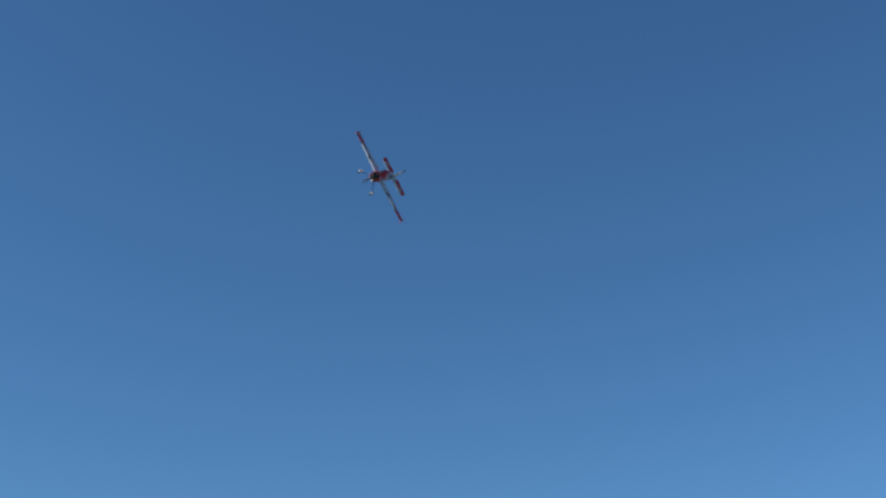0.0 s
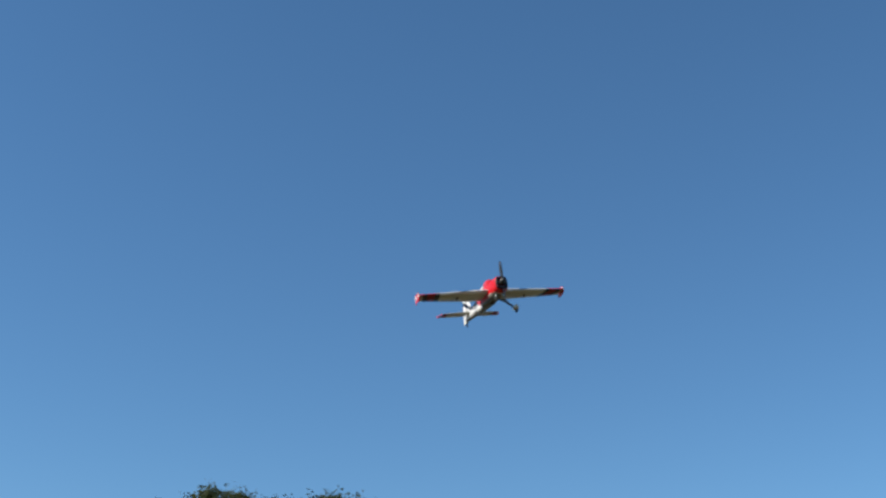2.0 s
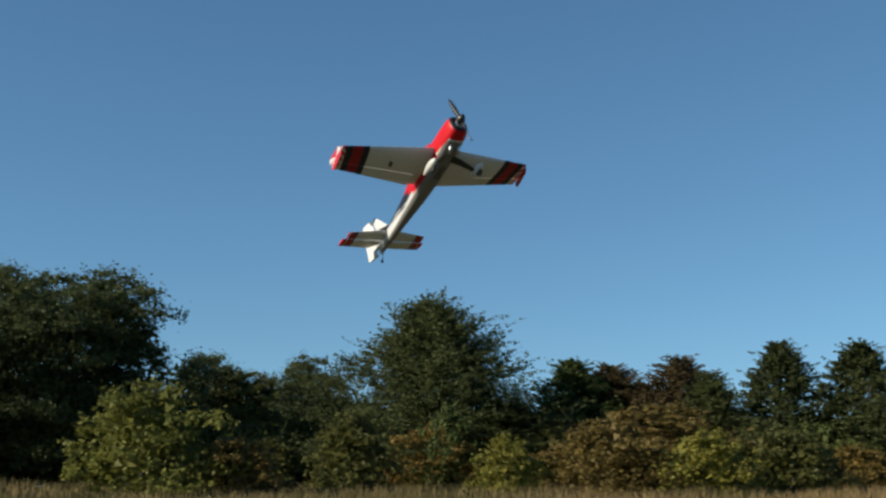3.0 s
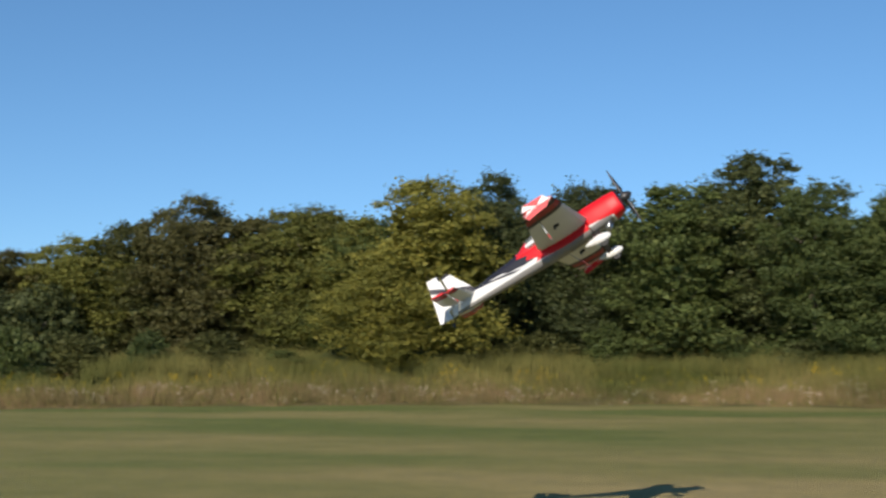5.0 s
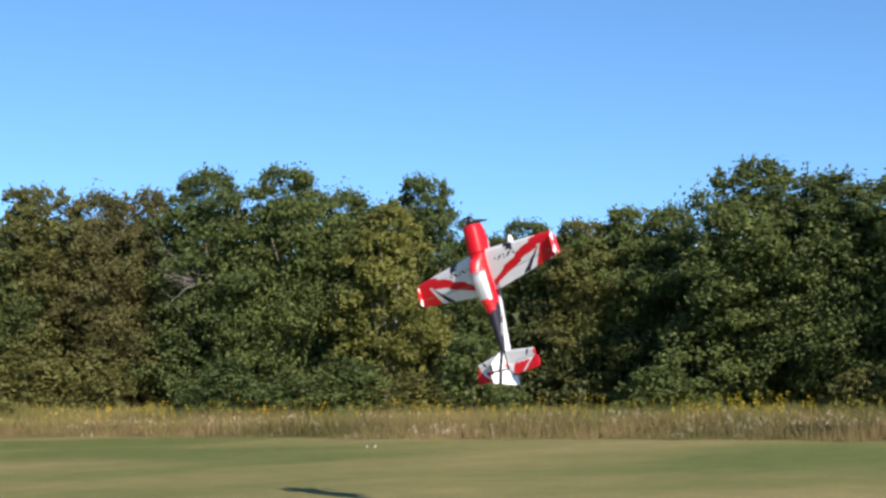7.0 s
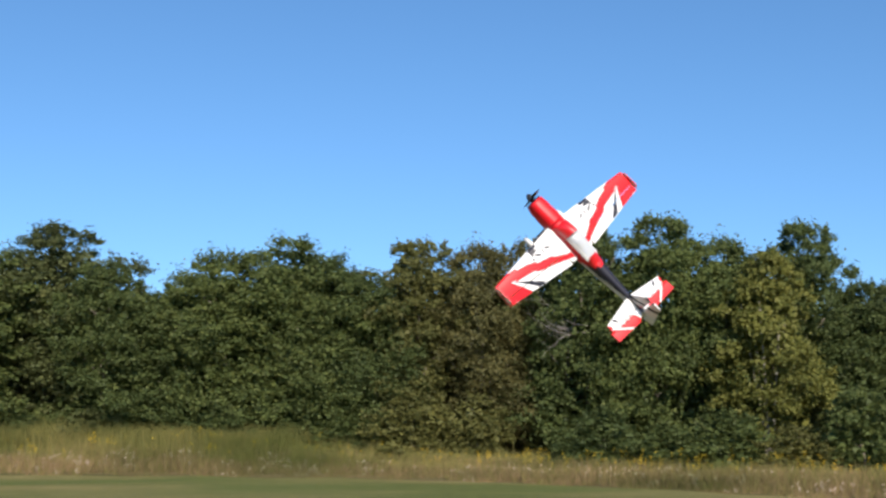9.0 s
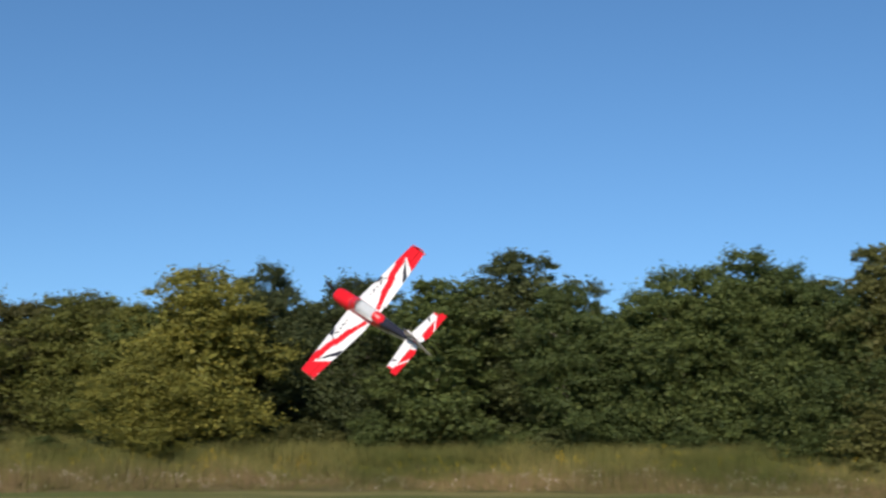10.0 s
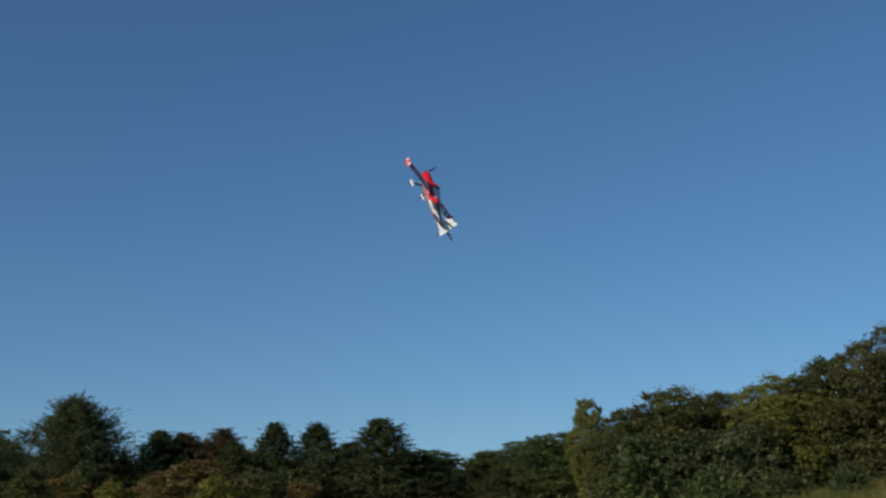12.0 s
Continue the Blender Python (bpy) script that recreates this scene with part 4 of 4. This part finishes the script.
TAIL = livery("tailplane_film", tail_pattern)
ELEV = livery("elevator_film", tail_pattern, (-1.125, 0, 0.06))
for sg in (1, -1):
    bm = bmesh.new()
    loft(bm, [profile_ring(-0.955 - 0.075 * s, -1.12 - 0.0 * s, 0.06, 0.026 - 0.01 * s, sg * s * 0.465, 0, 0.97, 8) for s in [0.04 + 0.92 * i / 26 for i in range(27)]])
    bmesh.ops.recalc_face_normals(bm, faces=bm.faces)
    part("stabilizer", bm, TAIL, plane, "white tailplane with red tip", smooth=False)
    bm = bmesh.new()
    loft(bm, [profile_ring(-1.122, -1.262 + 0.30 * max(0.0, 0.27 - s) + 0.012 * s, 0.06, 0.03 - 0.01 * s, sg * s * 0.465, 0.0, 1.0, 7) for s in [0.07 + 0.96 * i / 26 for i in range(27)]])
    bmesh.ops.recalc_face_normals(bm, faces=bm.faces)
    bmesh.ops.translate(bm, verts=bm.verts, vec=(1.125, 0, -0.06))
    el = part("elevator", bm, ELEV, plane, smooth=False)
    el.location = (-1.125, 0, 0.06)
    if sg == 1:
        ELEVATOR_L = el
    else:
        ELEVATOR_R = el


def fin_pattern(x, y, z):
    black = (z - 0.20 + (x + 1.15) * 0.5).size().below(0.028).either(z.above(0.335).both(x.above(-1.2)))
    red = (z - 0.10 + (x + 1.15) * 0.5).size().below(0.018).both(x.above(-1.15))
    return red, black, None


bm = bmesh.new()
loft(bm, [profile_ring(-0.93 - 0.16 * s, -1.165, 0.075 + 0.285 * s, 0.028 - 0.012 * s, 0, 0, 0.97, 8, True) for s in [i / 20 for i in range(21)]])
bmesh.ops.recalc_face_normals(bm, faces=bm.faces)
part("fin", bm, livery("fin_film", fin_pattern), plane, "white fin with black stripe", smooth=False)
bm = bmesh.new()
loft(bm, [profile_ring(-1.168 - (0.075 if s < 0.2 else 0), -1.385 + 0.09 * s, -0.035 + 0.42 * s, 0.034 - 0.014 * s, 0, 0.10, 1.0, 6, True) for s in [i / 24 for i in range(25)]])
bmesh.ops.recalc_face_normals(bm, faces=bm.faces)
bmesh.ops.translate(bm, verts=bm.verts, vec=(1.175, 0, 0))
RUDDER = part("rudder", bm, livery("rudder_film", fin_pattern, (-1.175, 0, 0)), plane, "white rudder with black stripe", smooth=False)
RUDDER.location = (-1.175, 0, 0)

# landing gear
for sg in (1, -1):
    bm = bmesh.new()
    pts = [(0.215, sg * 0.04, -0.128), (0.218, sg * 0.13, -0.175), (0.222, sg * 0.25, -0.275)]
    rings = [[(x + dx, y, z + dz) for dx, dz in ((w, 0.004), (w, -0.004), (-w, -0.004), (-w, 0.004))] for (x, y, z), w in zip(pts, (0.042, 0.034, 0.02))]
    loft(bm, rings)
    bmesh.ops.recalc_face_normals(bm, faces=bm.faces)
    gear = part("landing_gear_leg", bm, CARBON, plane, "black carbon landing gear leg", smooth=False)
    bm = bmesh.new()
    loft(bm, [[(0.33 - 0.24 * f, sg * 0.268 + r * 0.75 * math.cos(a), -0.285 + 0.025 * f + r * math.sin(a)) for a in [2 * math.pi * k / 14 for k in range(14)]] for f, r in ((0.0, 0.006), (0.06, 0.022), (0.2, 0.037), (0.4, 0.042), (0.6, 0.036), (0.8, 0.024), (0.95, 0.012), (1.0, 0.004))])
    bmesh.ops.recalc_face_normals(bm, faces=bm.faces)
    part("wheel_pant", bm, WHITE, gear, "white teardrop wheel cover")
    bm = bmesh.new()
    bmesh.ops.create_cone(bm, cap_ends=True, segments=20, radius1=0.042, radius2=0.042, depth=0.03, matrix=Matrix.Translation((0.245, sg * 0.268, -0.312)) @ Matrix.Rotation(radians(90), 4, "X"))
    part("wheel", bm, RUBBER, gear, "small black rubber wheel", smooth=False, bevel=0.008)
bm = bmesh.new()
tube(bm, [(-1.20, 0, -0.02), (-1.26, 0, -0.06), (-1.275, 0, -0.075)], [0.005, 0.004, 0.004], 6)
bmesh.ops.create_cone(bm, cap_ends=True, segments=12, radius1=0.018, radius2=0.018, depth=0.012, matrix=Matrix.Translation((-1.28, 0, -0.08)) @ Matrix.Rotation(radians(90), 4, "X"))
part("tail_wheel", bm, RUBBER, plane, "tiny black tail wheel", smooth=False)

# spinner and propeller turn together
bm = bmesh.new()
loft(bm, [[(x, r * math.cos(a), r * math.sin(a)) for a in [2 * math.pi * k / 18 for k in range(18)]] for x, r in ((0.0, 0.045), (0.02, 0.045), (0.05, 0.038), (0.075, 0.024), (0.09, 0.006))])
bmesh.ops.recalc_face_normals(bm, faces=bm.faces)
PROP = part("propeller", bm, CARBON, plane, "black two-bladed propeller with dark spinner")
PROP.location = (0.575, 0, 0)
for sg in (1, -1):
    bm = bmesh.new()
    rings = []
    for i in range(12):
        f = i / 11
        r = 0.03 + 0.26 * f
        ch = 0.018 + 0.03 * math.sin(math.pi * min(1, 0.15 + f * 0.75)) * (1 - 0.5 * f ** 4)
        tw = radians(62 - 44 * f)
        rings.append([(0.022 + (u * math.sin(tw) + v * math.cos(tw)), sg * (u * math.cos(tw) - v * math.sin(tw)), sg * r) for u, v in ((ch * 0.5, 0), (0, 0.005), (-ch * 0.5, 0), (0, -0.004))])
    loft(bm, rings)
    bmesh.ops.recalc_face_normals(bm, faces=bm.faces)
    part("blade", bm, CARBON, PROP)


FLIGHT = [
    (0.00, pose(-55.438, 29.328, 13.442, -67.2, 24.0, -35.9)),
    (0.20, pose(-55.453, 29.391, 13.214, -63.6, 26.1, -25.6)),
    (0.30, pose(-55.637, 29.518, 13.163, -50.2, 23.0, -13.8)),
    (0.50, pose(-53.965, 28.846, 11.775, -22.6, 17.4, -0.2)),
    (0.70, pose(-53.230, 28.618, 10.950, -8.1, 11.6, 6.7)),
    (0.85, pose(-52.498, 28.356, 10.366, -1.9, 5.9, 9.8)),
    (1.00, pose(-51.722, 28.047, 9.871, 3.6, -0.5, 12.6)),
    (1.25, pose(-50.477, 27.537, 9.129, 0.5, -2.1, 8.3)),
    (1.50, pose(-49.493, 27.169, 8.389, -2.9, -4.6, 4.6)),
    (1.75, pose(-48.880, 26.998, 7.890, 2.8, -2.7, -1.6)),
    (2.00, pose(-48.322, 26.806, 7.355, 8.2, -0.3, -8.1)),
    (2.20, pose(-47.061, 26.354, 6.500, -0.1, -12.6, -10.9)),
    (2.30, pose(-46.587, 26.275, 6.118, 0.7, -11.5, -10.7)),
    (2.50, pose(-45.792, 26.284, 5.507, 6.4, -24.4, -14.7)),
    (2.70, pose(-44.231, 26.015, 4.976, 8.6, -33.3, -12.4)),
    (2.80, pose(-43.763, 26.052, 4.829, 7.1, -31.6, -9.6)),
    (3.00, pose(-42.964, 26.077, 4.688, 4.6, -34.1, -0.7)),
    (3.20, pose(-41.800, 25.953, 4.438, -4.4, -38.4, 1.9)),
    (3.30, pose(-40.645, 25.593, 4.073, -11.0, -40.3, 10.3)),
    (3.50, pose(-40.325, 26.127, 4.177, -15.9, -29.1, 9.0)),
    (3.70, pose(-39.138, 26.308, 3.995, -16.7, -29.0, 5.5)),
    (3.90, pose(-37.157, 26.318, 3.822, -16.4, -29.2, 5.0)),
    (4.10, pose(-32.816, 24.980, 3.617, -15.5, -29.9, 3.8)),
    (4.30, pose(-26.633, 22.566, 3.388, -14.2, -30.7, 2.0)),
    (4.50, pose(-19.425, 19.510, 3.150, -12.6, -31.7, -0.1)),
    (4.70, pose(-12.192, 16.344, 2.922, -11.0, -32.6, -2.3)),
    (4.90, pose(-5.921, 13.606, 2.730, -9.6, -33.4, -4.2)),
    (5.10, pose(-1.479, 11.752, 2.597, -8.5, -33.9, -5.6)),
    (5.30, pose(0.545, 11.072, 2.556, -8.1, -34.1, -6.1)),
    (5.50, pose(1.646, 11.784, 2.725, -7.1, -37.4, 0.5)),
    (5.80, pose(4.238, 10.735, 2.746, -26.2, -43.5, 18.8)),
    (6.00, pose(5.950, 11.149, 2.859, -44.7, -49.1, 30.2)),
    (6.20, pose(6.908, 11.498, 2.852, -58.1, -60.5, 44.6)),
    (6.50, pose(8.177, 10.735, 2.699, -85.7, -74.1, 70.4)),
    (6.70, pose(8.843, 10.890, 2.717, -132.1, -77.8, 132.7)),
    (6.90, pose(8.960, 11.059, 2.799, -127.3, -76.6, 131.8)),
    (7.10, pose(9.036, 11.227, 2.946, -116.1, -73.1, 131.0)),
    (7.30, pose(9.068, 11.392, 3.143, -103.3, -68.3, 133.1)),
    (7.50, pose(9.058, 11.554, 3.372, -90.6, -63.1, 137.9)),
    (7.70, pose(9.005, 11.710, 3.616, -79.0, -58.4, 144.1)),
    (7.90, pose(8.909, 11.859, 3.854, -69.3, -54.8, 150.2)),
    (8.10, pose(8.772, 11.999, 4.067, -62.6, -52.7, 154.9)),
    (8.30, pose(8.596, 12.128, 4.234, -60.2, -51.9, 156.9)),
    (8.40, pose(8.295, 12.381, 4.433, -58.4, -45.8, 144.9)),
    (8.50, pose(7.777, 11.978, 4.309, -68.4, -47.5, 167.0)),
    (8.60, pose(7.638, 12.210, 4.339, -64.8, -44.7, 148.9)),
    (8.70, pose(7.022, 12.244, 4.217, -71.6, -45.9, 158.3)),
    (8.80, pose(6.686, 12.270, 3.947, -69.9, -45.6, 154.5)),
    (8.90, pose(6.256, 12.564, 3.922, -68.6, -44.7, 151.2)),
    (9.00, pose(6.035, 12.626, 3.808, -75.3, -45.9, 161.9)),
    (9.10, pose(5.482, 12.479, 3.764, -71.0, -44.5, 147.4)),
    (9.20, pose(4.761, 12.500, 3.654, -71.1, -44.5, 149.8)),
    (9.30, pose(4.274, 12.440, 3.567, -65.8, -43.1, 144.8)),
    (9.40, pose(3.561, 12.937, 3.496, -60.2, -41.8, 143.5)),
    (9.50, pose(3.139, 13.448, 3.446, -61.1, -41.0, 148.5)),
    (9.60, pose(2.306, 13.567, 3.339, -53.5, -35.5, 135.3)),
    (9.70, pose(1.405, 14.041, 3.354, -53.1, -36.2, 137.2)),
    (9.80, pose(0.409, 14.418, 3.306, -55.0, -35.7, 136.4)),
    (9.90, pose(-0.594, 15.098, 3.332, -57.9, -34.2, 138.6)),
    (10.00, pose(-1.309, 15.810, 3.308, -57.9, -26.3, 136.2)),
    (10.10, pose(-2.043, 15.826, 3.179, -59.5, -29.8, 136.7)),
    (10.20, pose(-2.476, 16.010, 2.928, -62.6, -33.2, 142.2)),
    (10.30, pose(-3.484, 16.321, 2.775, -64.5, -37.1, 147.7)),
    (10.50, pose(-6.187, 16.939, 2.722, -42.0, -47.4, 140.5)),
    (10.60, pose(-7.469, 17.382, 2.892, -2.4, -50.8, 128.7)),
    (10.70, pose(-8.296, 16.870, 3.049, 18.6, -48.4, 124.7)),
    (10.80, pose(-9.065, 16.609, 3.493, 59.7, -44.7, 121.3)),
    (10.90, pose(-10.127, 17.191, 3.858, 79.3, -40.8, 124.7)),
    (11.00, pose(-10.875, 17.616, 4.329, 116.0, -39.9, 131.8)),
    (11.10, pose(-11.754, 18.112, 4.609, 133.5, -43.2, 133.9)),
    (11.20, pose(-12.393, 18.356, 4.919, 167.4, -44.9, 138.4)),
    (11.30, pose(-12.953, 18.418, 5.165, -176.2, -46.3, 142.9)),
    (11.40, pose(-13.424, 18.541, 5.545, -142.5, -44.8, 150.4)),
    (11.50, pose(-13.912, 18.662, 5.825, -123.3, -45.0, 155.6)),
    (11.60, pose(-14.934, 19.116, 6.245, -87.8, -46.6, 166.0)),
    (11.70, pose(-15.509, 19.130, 6.528, -65.9, -48.9, 163.5)),
    (11.80, pose(-16.104, 18.876, 6.969, -18.5, -51.8, 157.4)),
    (12.00, pose(-17.888, 19.535, 8.278, 48.9, -56.9, 150.4)),
]


# ---------------------------------------------------------------- movement
def surface(ob, axis, rows):
    """Keys a hinged surface: seconds and degrees."""
    x, y, z = ob.location
    walk(ob, [(t, pose(x, y, z, 0, d if axis == "y" else 0, d if axis == "z" else 0)) for t, d in rows])


def motions():
    walk(plane, FLIGHT)
    walk(PROP, [(i / 30, pose(0.575, 0, 0, 78.0 * i % 360)) for i in range(361)])
    surface(RUDDER, "z", [(0, 0), (2.0, 4), (3.0, 28), (3.5, 30), (5.3, 22), (5.6, 12), (6.2, -8), (6.7, 6), (8.3, -6), (9.0, 4), (10.5, -8), (11.2, 5), (12, 0)])
    for el in (ELEVATOR_L, ELEVATOR_R):
        surface(el, "y", [(0, 30), (0.2, 22), (0.5, 8), (2.0, 5), (3.0, 10), (5.3, 8), (6.5, 12), (8.3, 12), (9.5, 8), (10.5, 6), (11.0, 0), (12, 4)])
    surface(AILERON_L, "y", [(0, -6), (0.5, -8), (1.5, 0), (5.3, 4), (6.5, -5), (8.3, -8), (9.5, 0), (10.4, 2), (10.6, 14), (11.9, 14), (12, 10)])
    surface(AILERON_R, "y", [(0, 6), (0.5, 8), (1.5, 0), (5.3, -4), (6.5, 5), (8.3, 8), (9.5, 0), (10.4, -2), (10.6, -14), (11.9, -14), (12, -10)])


motions()
